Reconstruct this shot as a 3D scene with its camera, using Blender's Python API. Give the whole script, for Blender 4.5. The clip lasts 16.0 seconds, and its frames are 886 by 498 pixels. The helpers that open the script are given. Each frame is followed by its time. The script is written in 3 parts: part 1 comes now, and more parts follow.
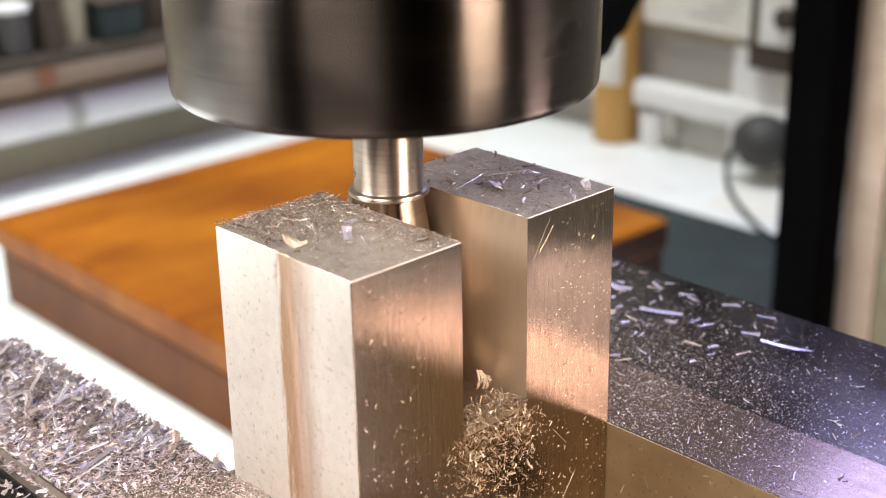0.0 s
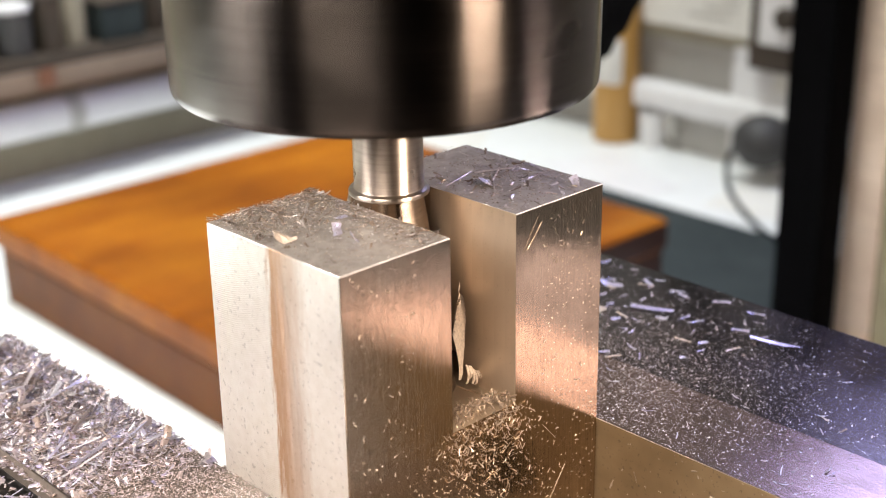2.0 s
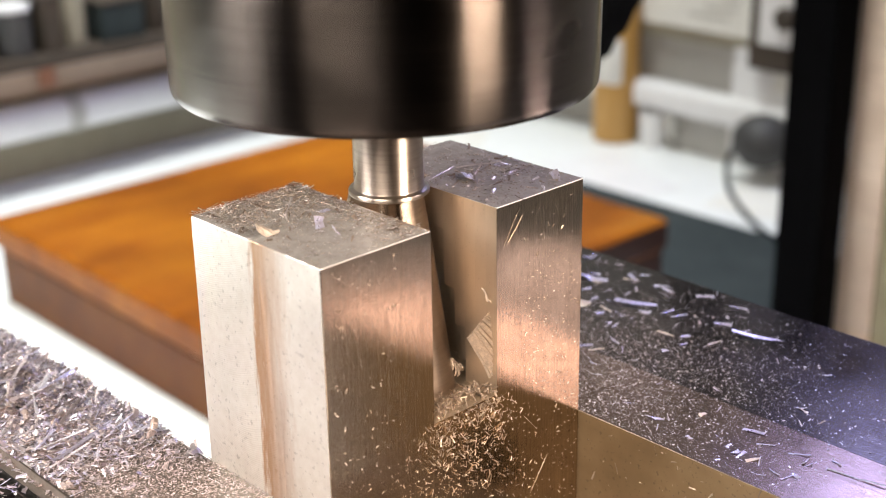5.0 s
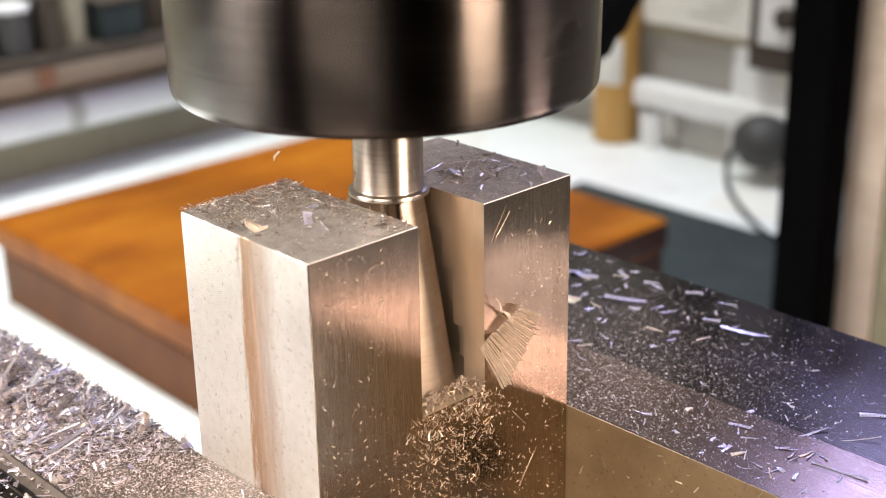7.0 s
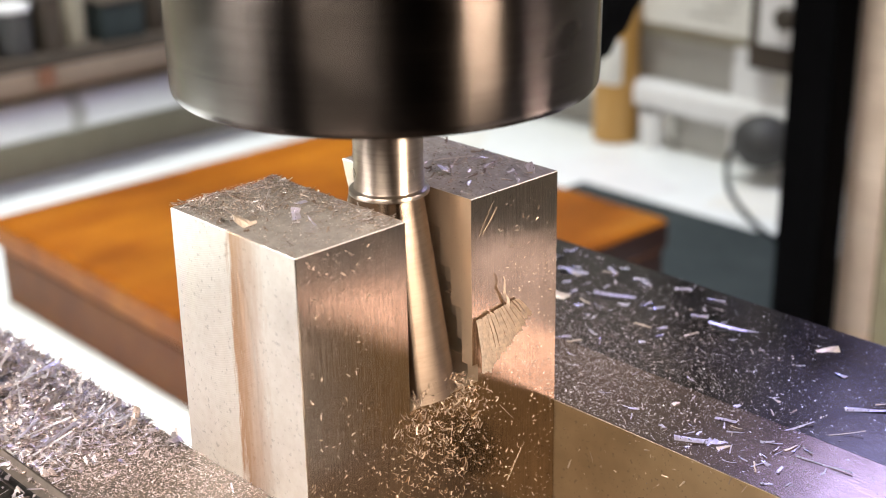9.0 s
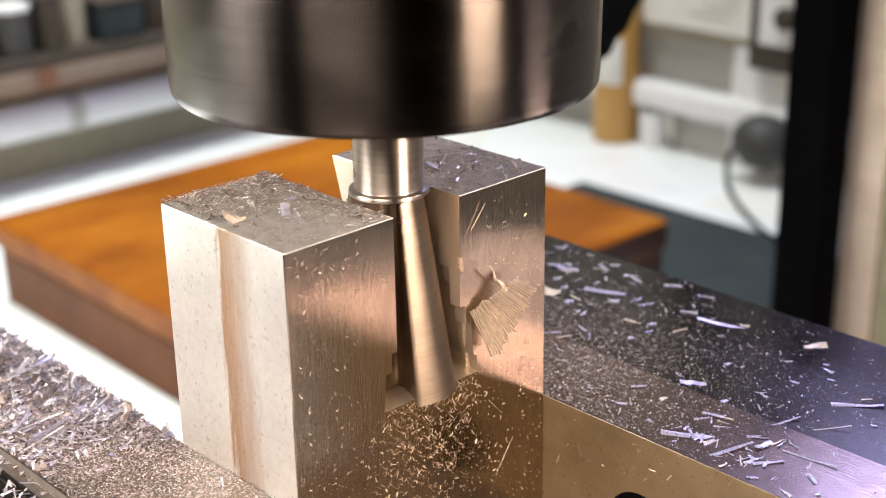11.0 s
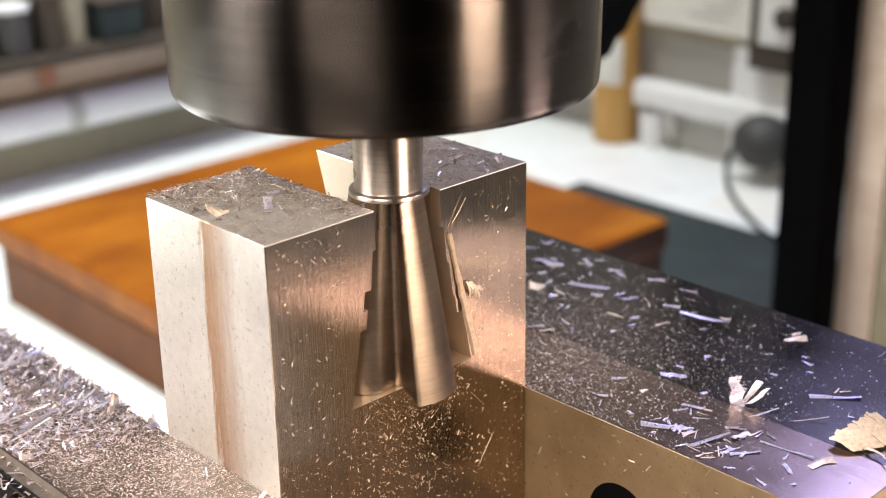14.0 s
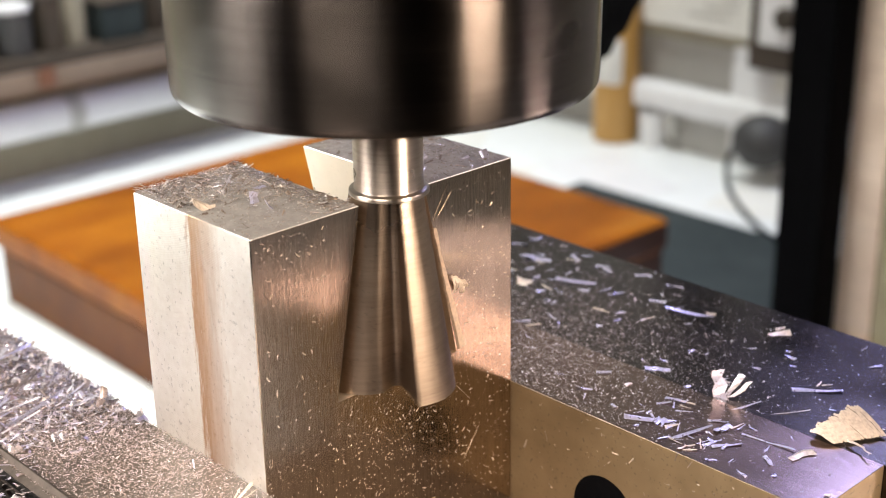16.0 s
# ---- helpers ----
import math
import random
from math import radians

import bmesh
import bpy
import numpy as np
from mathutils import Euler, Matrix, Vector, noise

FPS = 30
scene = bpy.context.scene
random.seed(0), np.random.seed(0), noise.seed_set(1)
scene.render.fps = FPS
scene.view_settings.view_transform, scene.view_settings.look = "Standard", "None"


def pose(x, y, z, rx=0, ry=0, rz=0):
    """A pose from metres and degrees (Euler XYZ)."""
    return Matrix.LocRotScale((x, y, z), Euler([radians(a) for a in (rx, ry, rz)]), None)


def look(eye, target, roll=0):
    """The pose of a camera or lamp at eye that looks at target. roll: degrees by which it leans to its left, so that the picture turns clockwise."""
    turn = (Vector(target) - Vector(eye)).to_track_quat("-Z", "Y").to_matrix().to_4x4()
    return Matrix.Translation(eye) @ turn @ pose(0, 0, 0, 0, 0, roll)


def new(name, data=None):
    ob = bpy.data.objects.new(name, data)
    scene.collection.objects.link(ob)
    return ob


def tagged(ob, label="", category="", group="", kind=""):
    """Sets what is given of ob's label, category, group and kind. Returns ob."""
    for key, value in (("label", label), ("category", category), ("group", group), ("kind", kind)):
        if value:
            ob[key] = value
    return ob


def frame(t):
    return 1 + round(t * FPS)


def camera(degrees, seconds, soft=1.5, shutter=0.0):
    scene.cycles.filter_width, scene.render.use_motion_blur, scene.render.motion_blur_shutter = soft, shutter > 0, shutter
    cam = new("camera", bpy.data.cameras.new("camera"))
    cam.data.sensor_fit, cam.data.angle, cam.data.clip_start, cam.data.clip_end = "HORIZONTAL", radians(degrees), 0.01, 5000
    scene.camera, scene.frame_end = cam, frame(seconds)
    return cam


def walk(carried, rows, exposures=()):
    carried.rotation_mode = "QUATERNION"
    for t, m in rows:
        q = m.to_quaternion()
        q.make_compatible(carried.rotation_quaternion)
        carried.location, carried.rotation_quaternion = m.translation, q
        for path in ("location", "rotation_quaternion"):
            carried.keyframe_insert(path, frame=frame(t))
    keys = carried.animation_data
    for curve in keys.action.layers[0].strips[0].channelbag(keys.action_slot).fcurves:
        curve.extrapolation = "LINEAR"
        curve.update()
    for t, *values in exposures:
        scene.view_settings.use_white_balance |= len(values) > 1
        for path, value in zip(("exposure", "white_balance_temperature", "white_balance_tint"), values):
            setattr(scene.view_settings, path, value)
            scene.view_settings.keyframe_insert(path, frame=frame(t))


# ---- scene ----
cam = camera(35.07, 16.0, soft=1.0, shutter=0.2)
EYE = (-0.12457, -0.14262, 0.06486)
CAM = look(EYE, (EYE[0] + 0.64054, EYE[1] + 0.67702, EYE[2] - 0.36241), -0.96)
walk(cam, [(0, CAM), (16.0, CAM)])
# a macro lens with shallow focus on the front of the workpiece
cam.data.dof.use_dof = True
cam.data.dof.focus_distance = 0.203
cam.data.dof.aperture_fstop = 25.0

# ---- light ----
scene.view_settings.exposure = 0.14
world = bpy.data.worlds.new("room_air")
scene.world = world
world.use_nodes = True
world.node_tree.nodes["Background"].inputs[0].default_value = (0.9, 0.95, 1.0, 1)
world.node_tree.nodes["Background"].inputs[1].default_value = 0.006


def area(name, eye, target, sx, sy, watts, colour, spread=180):
    la = bpy.data.lights.new(name, "AREA")
    la.shape, la.size, la.size_y, la.energy, la.color = "RECTANGLE", sx, sy, watts, colour
    la.spread = radians(spread)
    ob = new(name, la)
    ob.matrix_world = look(eye, target)
    return ob


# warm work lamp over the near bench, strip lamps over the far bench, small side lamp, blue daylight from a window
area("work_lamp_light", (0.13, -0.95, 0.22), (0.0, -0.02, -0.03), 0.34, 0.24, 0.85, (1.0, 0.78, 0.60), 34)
area("bench_patch_light", (0.455, -0.415, -0.02), (0.45, -0.412, -0.30), 0.05, 0.05, 1.8, (1.0, 0.77, 0.70), 46)
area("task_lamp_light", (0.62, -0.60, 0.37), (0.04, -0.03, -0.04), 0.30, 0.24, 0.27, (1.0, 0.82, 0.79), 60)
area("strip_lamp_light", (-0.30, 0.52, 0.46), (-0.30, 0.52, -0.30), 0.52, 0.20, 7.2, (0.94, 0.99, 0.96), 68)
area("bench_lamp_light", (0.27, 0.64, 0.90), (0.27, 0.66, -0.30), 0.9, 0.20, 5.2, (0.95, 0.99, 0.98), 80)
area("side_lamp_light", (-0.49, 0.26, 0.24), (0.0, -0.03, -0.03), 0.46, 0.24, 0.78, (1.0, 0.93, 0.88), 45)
area("jaw_fill_light", (-0.56, -0.30, 0.40), (0.01, -0.060, -0.060), 0.50, 0.36, 1.35, (1.0, 0.86, 0.74), 60)
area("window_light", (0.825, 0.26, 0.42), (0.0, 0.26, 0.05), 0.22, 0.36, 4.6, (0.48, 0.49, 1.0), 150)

# ---- materials ----
def mat(name):
    m = bpy.data.materials.new(name)
    m.use_nodes = True
    nt = m.node_tree
    return m, nt, nt.nodes["Principled BSDF"]


def node(nt, kind, **inputs):
    n = nt.nodes.new(kind)
    for k, v in inputs.items():
        n.inputs[k.replace("_", " ")].default_value = v
    return n


def coords(nt, scale, rot=(0, 0, 0)):
    tc = nt.nodes.new("ShaderNodeTexCoord")
    mp = nt.nodes.new("ShaderNodeMapping")
    mp.inputs["Scale"].default_value = scale
    mp.inputs["Rotation"].default_value = rot
    nt.links.new(tc.outputs["Object"], mp.inputs["Vector"])
    return mp.outputs["Vector"]


def noise_tex(nt, vec, scale=1.0, detail=4.0, rough=0.6):
    n = node(nt, "ShaderNodeTexNoise", Scale=scale, Detail=detail, Roughness=rough)
    nt.links.new(vec, n.inputs["Vector"])
    return n.outputs["Fac"]


def ramp(nt, fac, stops):
    r = nt.nodes.new("ShaderNodeValToRGB")
    els = r.color_ramp.elements
    while len(els) < len(stops):
        els.new(0.5)
    for e, (p, c) in zip(els, stops):
        e.position, e.color = p, (*c, 1) if len(c) == 3 else c
    nt.links.new(fac, r.inputs["Fac"])
    return r.outputs["Color"]


def remap(nt, fac, a, b, lo=0.3, hi=0.7):
    r = node(nt, "ShaderNodeMapRange")
    r.inputs[1].default_value, r.inputs[2].default_value = lo, hi
    r.inputs[3].default_value, r.inputs[4].default_value = a, b
    nt.links.new(fac, r.inputs[0])
    return r.outputs[0]


def mix(nt, fac, a, b, kind="MIX"):
    n = nt.nodes.new("ShaderNodeMix")
    n.data_type, n.blend_type = "RGBA", kind
    for sock, v in ((n.inputs[0], fac), (n.inputs[6], a), (n.inputs[7], b)):
        if isinstance(v, (int, float)):
            sock.default_value = v
        elif isinstance(v, tuple):
            sock.default_value = (*v, 1)
        else:
            nt.links.new(v, sock)
    return n.outputs[2]


def bump(nt, bsdf, height, dist, strength=1.0):
    b = node(nt, "ShaderNodeBump", Strength=strength, Distance=dist)
    nt.links.new(height, b.inputs["Height"])
    old = bsdf.inputs["Normal"].links
    if old:
        nt.links.new(old[0].from_socket, b.inputs["Normal"])
    nt.links.new(b.outputs["Normal"], bsdf.inputs["Normal"])


def metal(name, base, dark, rough, grain=(900, 900, 40), fine=0.000015, spots=0.25, metallic=1.0, aniso=0.0, turned=0.0):
    """Machined metal: streaks along one axis, blotches, small pits."""
    m, nt, b = mat(name)
    g = noise_tex(nt, coords(nt, grain), 1.0, 3.0, 0.7)
    big = noise_tex(nt, coords(nt, (60, 60, 60)), 1.0, 4.0, 0.6)
    pit = noise_tex(nt, coords(nt, (1600, 1600, 1600)), 1.0, 2.0, 0.5)
    col = mix(nt, remap(nt, big, 0.0, spots + 0.2), base, dark)
    col = mix(nt, remap(nt, g, 0.0, 0.8, 0.36, 0.66), col, dark)
    col = mix(nt, remap(nt, pit, 0.0, spots, 0.62, 0.72), col, (0.05, 0.04, 0.035))
    nt.links.new(col, b.inputs["Base Color"])
    b.inputs["Metallic"].default_value = metallic
    nt.links.new(remap(nt, big, rough - 0.05, rough + 0.08), b.inputs["Roughness"])
    if aniso:
        tan = nt.nodes.new("ShaderNodeCombineXYZ")
        tan.inputs[2].default_value = 1.0
        nt.links.new(tan.outputs[0], b.inputs["Tangent"])
        b.inputs["Anisotropic"].default_value = aniso
        b.inputs["Anisotropic Rotation"].default_value = turned
    bump(nt, b, g, fine)
    return m


def plain(name, c1, c2, rough, scale=80.0, metallic=0.0, bumpd=0.0002):
    m, nt, b = mat(name)
    v = coords(nt, (scale,) * 3)
    f = noise_tex(nt, v, 1.0, 5.0, 0.65)
    f2 = noise_tex(nt, coords(nt, (scale * 9,) * 3), 1.0, 3.0, 0.6)
    col = mix(nt, remap(nt, f, 0.0, 1.0), c1, c2)
    nt.links.new(mix(nt, remap(nt, f2, 0.0, 0.35), col, c2), b.inputs["Base Color"])
    b.inputs["Metallic"].default_value = metallic
    nt.links.new(remap(nt, f2, rough - 0.06, rough + 0.08), b.inputs["Roughness"])
    bump(nt, b, f2, bumpd)
    return m


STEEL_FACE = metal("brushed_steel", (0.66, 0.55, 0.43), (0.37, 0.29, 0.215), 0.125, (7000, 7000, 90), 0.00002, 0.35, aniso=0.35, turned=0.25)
STEEL_SIDE = metal("lit_milled_steel_side", (0.93, 0.91, 0.86), (0.85, 0.82, 0.76), 0.42, (700, 700, 700))
def milled_arcs(m):
    """Curved tool marks of a face mill."""
    nt = m.node_tree
    b = nt.nodes["Principled BSDF"]
    tc = nt.nodes.new("ShaderNodeTexCoord")
    mp = nt.nodes.new("ShaderNodeMapping")
    mp.inputs["Location"].default_value = (0.0, 0.012, 0.045)
    nt.links.new(tc.outputs["Object"], mp.inputs["Vector"])
    w = node(nt, "ShaderNodeTexWave", Scale=1200.0, Distortion=1.6, Detail=2.0)
    w.inputs["Detail Scale"].default_value = 0.4
    w.wave_type, w.rings_direction = "RINGS", "X"
    nt.links.new(mp.outputs["Vector"], w.inputs["Vector"])
    bump(nt, b, w.outputs["Fac"], 0.00002)
    # rusty stain along the channel, with a ragged edge
    sep = nt.nodes.new("ShaderNodeSeparateXYZ")
    nt.links.new(tc.outputs["Object"], sep.inputs[0])
    rag = noise_tex(nt, coords(nt, (500, 700, 90)), 1.0, 4.0, 0.7)
    off = node(nt, "ShaderNodeMath")
    off.operation = "MULTIPLY_ADD"
    nt.links.new(rag, off.inputs[0])
    off.inputs[1].default_value = 0.006
    nt.links.new(sep.outputs["Y"], off.inputs[2])
    st = ramp(nt, remap(nt, off.outputs[0], 0.0, 1.0, -0.012, 0.000), [(0.05, (0, 0, 0)), (0.25, (0.35, 0.35, 0.35)), (0.62, (0.9, 0.9, 0.9)), (0.72, (0, 0, 0))])
    old = b.inputs["Base Color"].links[0].from_socket
    nt.links.new(mix(nt, st, old, (0.50, 0.29, 0.15)), b.inputs["Base Color"])


milled_arcs(STEEL_SIDE)
STEEL_TOP = metal("toned_steel_top", (0.45, 0.425, 0.40), (0.27, 0.25, 0.225), 0.44, (500, 500, 500), metallic=0.5)
STEEL_CUT = metal("fresh_cut_steel", (0.62, 0.52, 0.40), (0.50, 0.41, 0.31), 0.36, (50, 50, 50), 0.000004, 0.1, metallic=0.75)
JAW_TOP = metal("jaw_steel_top", (0.125, 0.110, 0.106), (0.065, 0.056, 0.053), 0.19, (2500, 120, 900))
PLATE_TOP = metal("jaw_plate_top", (0.36, 0.27, 0.225), (0.22, 0.16, 0.13), 0.20, (2500, 120, 900))
JAW_FACE = metal("jaw_plate_steel", (0.34, 0.25, 0.145), (0.22, 0.155, 0.085), 0.42, (90, 90, 90), spots=0.4, metallic=0.65)
NEAR_TOP = metal("worn_jaw_top", (0.17, 0.14, 0.12), (0.10, 0.083, 0.07), 0.42, (300, 300, 300), metallic=0.6)
CHUCK = metal("polished_chuck_steel", (0.125, 0.110, 0.100), (0.090, 0.076, 0.068), 0.21, (60, 60, 1500), 0.000004, 0.1, aniso=0.95)
NECK = metal("ground_shank_steel", (0.52, 0.46, 0.40), (0.40, 0.34, 0.29), 0.30, (60, 60, 1200), 0.000006, 0.15, aniso=0.7)
CUTTER = metal("cutter_steel", (0.37, 0.30, 0.24), (0.27, 0.21, 0.165), 0.27, (80, 80, 1300), 0.00001, 0.3)
DARK_IRON = plain("dark_cast_iron", (0.035, 0.035, 0.036), (0.06, 0.058, 0.056), 0.55, 120)


def chip_mat(name, tones, rough=0.27, metallic=1.0):
    m, nt, b = mat(name)
    g = nt.nodes.new("ShaderNodeNewGeometry")
    col = ramp(nt, g.outputs["Random Per Island"], [(i / (len(tones) - 1), c) for i, c in enumerate(tones)])
    f = noise_tex(nt, coords(nt, (1500, 1500, 1500)), 1.0, 2.0)
    nt.links.new(mix(nt, remap(nt, f, 0.0, 0.5), col, (0.2, 0.17, 0.15)), b.inputs["Base Color"])
    b.inputs["Metallic"].default_value = metallic
    nt.links.new(remap(nt, f, rough - 0.08, rough + 0.15), b.inputs["Roughness"])
    return m


CHIP = chip_mat("steel_swarf", [(0.62, 0.56, 0.68), (0.42, 0.33, 0.31), (0.93, 0.92, 1.0), (0.14, 0.105, 0.10), (0.78, 0.76, 0.98), (0.54, 0.44, 0.41), (0.25, 0.195, 0.19), (0.72, 0.64, 0.66)], 0.32, 0.6)
DUST = chip_mat("fine_steel_dust", [(0.50, 0.46, 0.50), (0.20, 0.16, 0.15), (0.86, 0.86, 0.98), (0.30, 0.24, 0.21), (0.66, 0.64, 0.76), (0.40, 0.33, 0.30)], 0.4, 0.3)
FINE = chip_mat("fine_filings", [(0.52, 0.42, 0.40), (0.32, 0.245, 0.22), (0.80, 0.72, 0.74), (0.18, 0.14, 0.12), (0.44, 0.34, 0.30)], 0.45, 0.4)
TOP_CHIP = chip_mat("brown_filings", [(0.46, 0.36, 0.28), (0.22, 0.165, 0.13), (0.62, 0.53, 0.46), (0.15, 0.11, 0.09), (0.90, 0.88, 0.90), (0.32, 0.25, 0.20), (0.16, 0.12, 0.09), (0.78, 0.70, 0.62)], 0.34, 0.75)
CLING = chip_mat("clinging_filings", [(0.80, 0.66, 0.48), (0.30, 0.22, 0.16), (0.88, 0.78, 0.66), (0.22, 0.16, 0.11), (0.56, 0.44, 0.33)], 0.36, 0.6)
PEEL = chip_mat("peeled_steel", [(0.62, 0.51, 0.40), (0.46, 0.37, 0.29), (0.72, 0.61, 0.50)], 0.40, 0.35)
CLUMP = chip_mat("packed_brown_chips", [(0.58, 0.45, 0.33), (0.20, 0.145, 0.10), (0.74, 0.62, 0.50), (0.30, 0.22, 0.16), (0.48, 0.37, 0.27), (0.12, 0.09, 0.065)], 0.38, 0.65)
FLAKE = chip_mat("bright_steel_flake", [(0.66, 0.64, 0.80), (0.50, 0.43, 0.42), (0.80, 0.80, 0.96), (0.46, 0.46, 0.74), (0.36, 0.30, 0.28)], 0.30, 0.75)
CHIP_TAN = chip_mat("straw_coloured_swarf", [(0.78, 0.66, 0.52), (0.62, 0.48, 0.36), (0.86, 0.78, 0.68), (0.52, 0.40, 0.30)], 0.38, 0.6)


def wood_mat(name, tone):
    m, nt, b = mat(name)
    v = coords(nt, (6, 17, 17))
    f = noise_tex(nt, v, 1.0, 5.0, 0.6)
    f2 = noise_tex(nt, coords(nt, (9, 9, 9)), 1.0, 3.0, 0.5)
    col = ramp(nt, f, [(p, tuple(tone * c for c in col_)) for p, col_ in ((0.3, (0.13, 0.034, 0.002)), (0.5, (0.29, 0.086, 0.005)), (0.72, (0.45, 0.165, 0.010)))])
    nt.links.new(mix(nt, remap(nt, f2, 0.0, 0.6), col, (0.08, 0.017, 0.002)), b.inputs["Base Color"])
    b.inputs["Roughness"].default_value = 0.42
    b.inputs["Specular IOR Level"].default_value = 0.12
    bump(nt, b, f, 0.0004)
    return m


WOOD = wood_mat("varnished_orange_wood", 1.0)
SHADED_WOOD = wood_mat("shaded_orange_wood", 0.42)
SHADED_END = plain("shaded_wood_end", (0.050, 0.016, 0.009), (0.026, 0.008, 0.005), 0.5, 60)
WHITE_BENCH = plain("white_laminate", (0.82, 0.84, 0.83), (0.74, 0.76, 0.75), 0.35, 12)
TAN_BOARD = plain("reddish_tan_board", (0.62, 0.49, 0.41), (0.50, 0.38, 0.31), 0.7, 14)
OLIVE_WALL = plain("grey_olive_board", (0.37, 0.34, 0.25), (0.28, 0.25, 0.185), 0.7, 14)
GREY_WALL = plain("pale_grey_paint", (0.48, 0.47, 0.44), (0.38, 0.37, 0.34), 0.65, 12)
ROOM_WALL = plain("brown_room_wall", (0.12, 0.085, 0.06), (0.08, 0.06, 0.045), 0.8, 4)
WHITE_PAINT = plain("white_paint", (0.80, 0.80, 0.80), (0.70, 0.70, 0.70), 0.4, 20)
PAPER = plain("white_paper", (0.80, 0.79, 0.74), (0.70, 0.69, 0.64), 0.8, 30)
BLACK = plain("black_rubber", (0.0012, 0.0012, 0.0015), (0.0024, 0.0024, 0.003), 0.8, 60)
BLACK.node_tree.nodes["Principled BSDF"].inputs["Specular IOR Level"].default_value = 0.03
YELLOW = plain("amber_plastic", (0.52, 0.30, 0.09), (0.44, 0.24, 0.06), 0.4, 30)
SLATE = plain("dark_slate_grey", (0.040, 0.050, 0.050), (0.022, 0.030, 0.031), 0.8, 30)
SLATE.node_tree.nodes["Principled BSDF"].inputs["Specular IOR Level"].default_value = 0.2
BROWN = plain("dark_brown_board", (0.07, 0.05, 0.035), (0.04, 0.03, 0.02), 0.6, 20)
RED = plain("faded_red_plastic", (0.42, 0.20, 0.13), (0.34, 0.14, 0.08), 0.5, 30)
COLUMN_EDGE = metal("tan_column_steel", (0.74, 0.58, 0.47), (0.60, 0.46, 0.37), 0.5, (40, 40, 400))
COLUMN = metal("column_steel", (0.42, 0.36, 0.25), (0.31, 0.27, 0.18), 0.5, (40, 40, 400))

# ---- mesh helpers (millimetres in, metres out) ----
MM = 0.001


def link_mesh(name, bm, material, parent=None, label="", smooth=False):
    me = bpy.data.meshes.new(name)
    bmesh.ops.recalc_face_normals(bm, faces=bm.faces)
    for v in bm.verts:
        v.co *= MM
    for e in bm.edges:
        if len(e.link_faces) == 2 and e.calc_face_angle(0) > 0.55:
            e.smooth = False
    bm.to_mesh(me)
    bm.free()
    for m in (material if isinstance(material, (list, tuple)) else [material]):
        me.materials.append(m)
    if smooth:
        for p in me.polygons:
            p.use_smooth = True
    ob = new(name, me)
    if parent:
        ob.parent = parent
    if label:
        ob["label"] = label
    return ob


part = link_mesh


def box(bm, x0, x1, y0, y1, z0, z1, bev=0.0, seg=2):
    r = bmesh.ops.create_cube(bm, size=1)
    vs = r["verts"]
    for v in vs:
        v.co = Vector(((x0 + x1) / 2 + v.co.x * (x1 - x0), (y0 + y1) / 2 + v.co.y * (y1 - y0), (z0 + z1) / 2 + v.co.z * (z1 - z0)))
    if bev:
        es = list({e for v in vs for e in v.link_edges})
        bmesh.ops.bevel(bm, geom=es, offset=bev, segments=seg, affect="EDGES", profile=0.5)
    return bm


def boxed(x0, x1, y0, y1, z0, z1, bev=0.0, seg=2):
    return box(bmesh.new(), x0, x1, y0, y1, z0, z1, bev, seg)


def lathe(bm, profile, n=96, cx=0.0, cy=0.0, cap=True):
    """A turned body from (radius, z) pairs, bottom to top."""
    rings = []
    for r, z in profile:
        rings.append([bm.verts.new((cx + r * math.cos(2 * math.pi * i / n), cy + r * math.sin(2 * math.pi * i / n), z)) for i in range(n)])
    for a, b in zip(rings, rings[1:]):
        for i in range(n):
            bm.faces.new((a[i], a[(i + 1) % n], b[(i + 1) % n], b[i]))
    if cap:
        bm.faces.new(rings[0][::-1])
        bm.faces.new(rings[-1])
    return bm


def prism_y(bm, pts, y0, y1):
    """A prism along y from an outline of (x, z)."""
    a = [bm.verts.new((x, y0, z)) for x, z in pts]
    b = [bm.verts.new((x, y1, z)) for x, z in pts]
    n = len(pts)
    fs = [bm.faces.new((a[i], a[(i + 1) % n], b[(i + 1) % n], b[i])) for i in range(n)]
    fs += [bm.faces.new(a[::-1]), bm.faces.new(b)]
    return fs


def empty(name):
    return new(name)


# ---- feed: seconds and millimetres by which the vise has moved along +y ----
FEED = [(0, 0.0), (0.5, 0.45), (1, 0.95), (1.5, 1.51), (2, 2.13), (2.5, 2.77), (3, 3.39), (3.5, 3.97), (4, 4.58),
        (6.5, 7.70), (7, 8.30), (7.5, 8.92), (8, 9.56), (8.5, 10.21), (9, 10.85), (11.5, 13.84), (12, 14.46), (12.5, 15.10),
        (13, 15.75), (13.5, 16.43), (14, 17.15), (14.5, 17.92), (15, 18.72), (15.5, 19.55), (16, 20.40)]


def fed(t):
    return float(np.interp(t, [f[0] for f in FEED], [f[1] for f in FEED]))


def when(d):
    return float(np.interp(d, [f[1] for f in FEED], [f[0] for f in FEED]))


def feed_rows(x=0.0, y=0.0, z=0.0, turn=(0, 0, 0)):
    return [(t, pose(x, y + d * MM, z, *turn)) for t, d in FEED]


MOVES = []          # (object, rows) keyed in motions()

# ---- the workpiece: a steel block with a slot that becomes a dovetail ----
X0, X1, YF, YB = -25.34, 24.16, -21.41, 6.68
S0, S1, ZB, ZJ, ZLOW = -6.57, 5.90, -28.7, -38.1, -60.0
D0, D1 = -11.95, 11.9      # foot of the dovetail


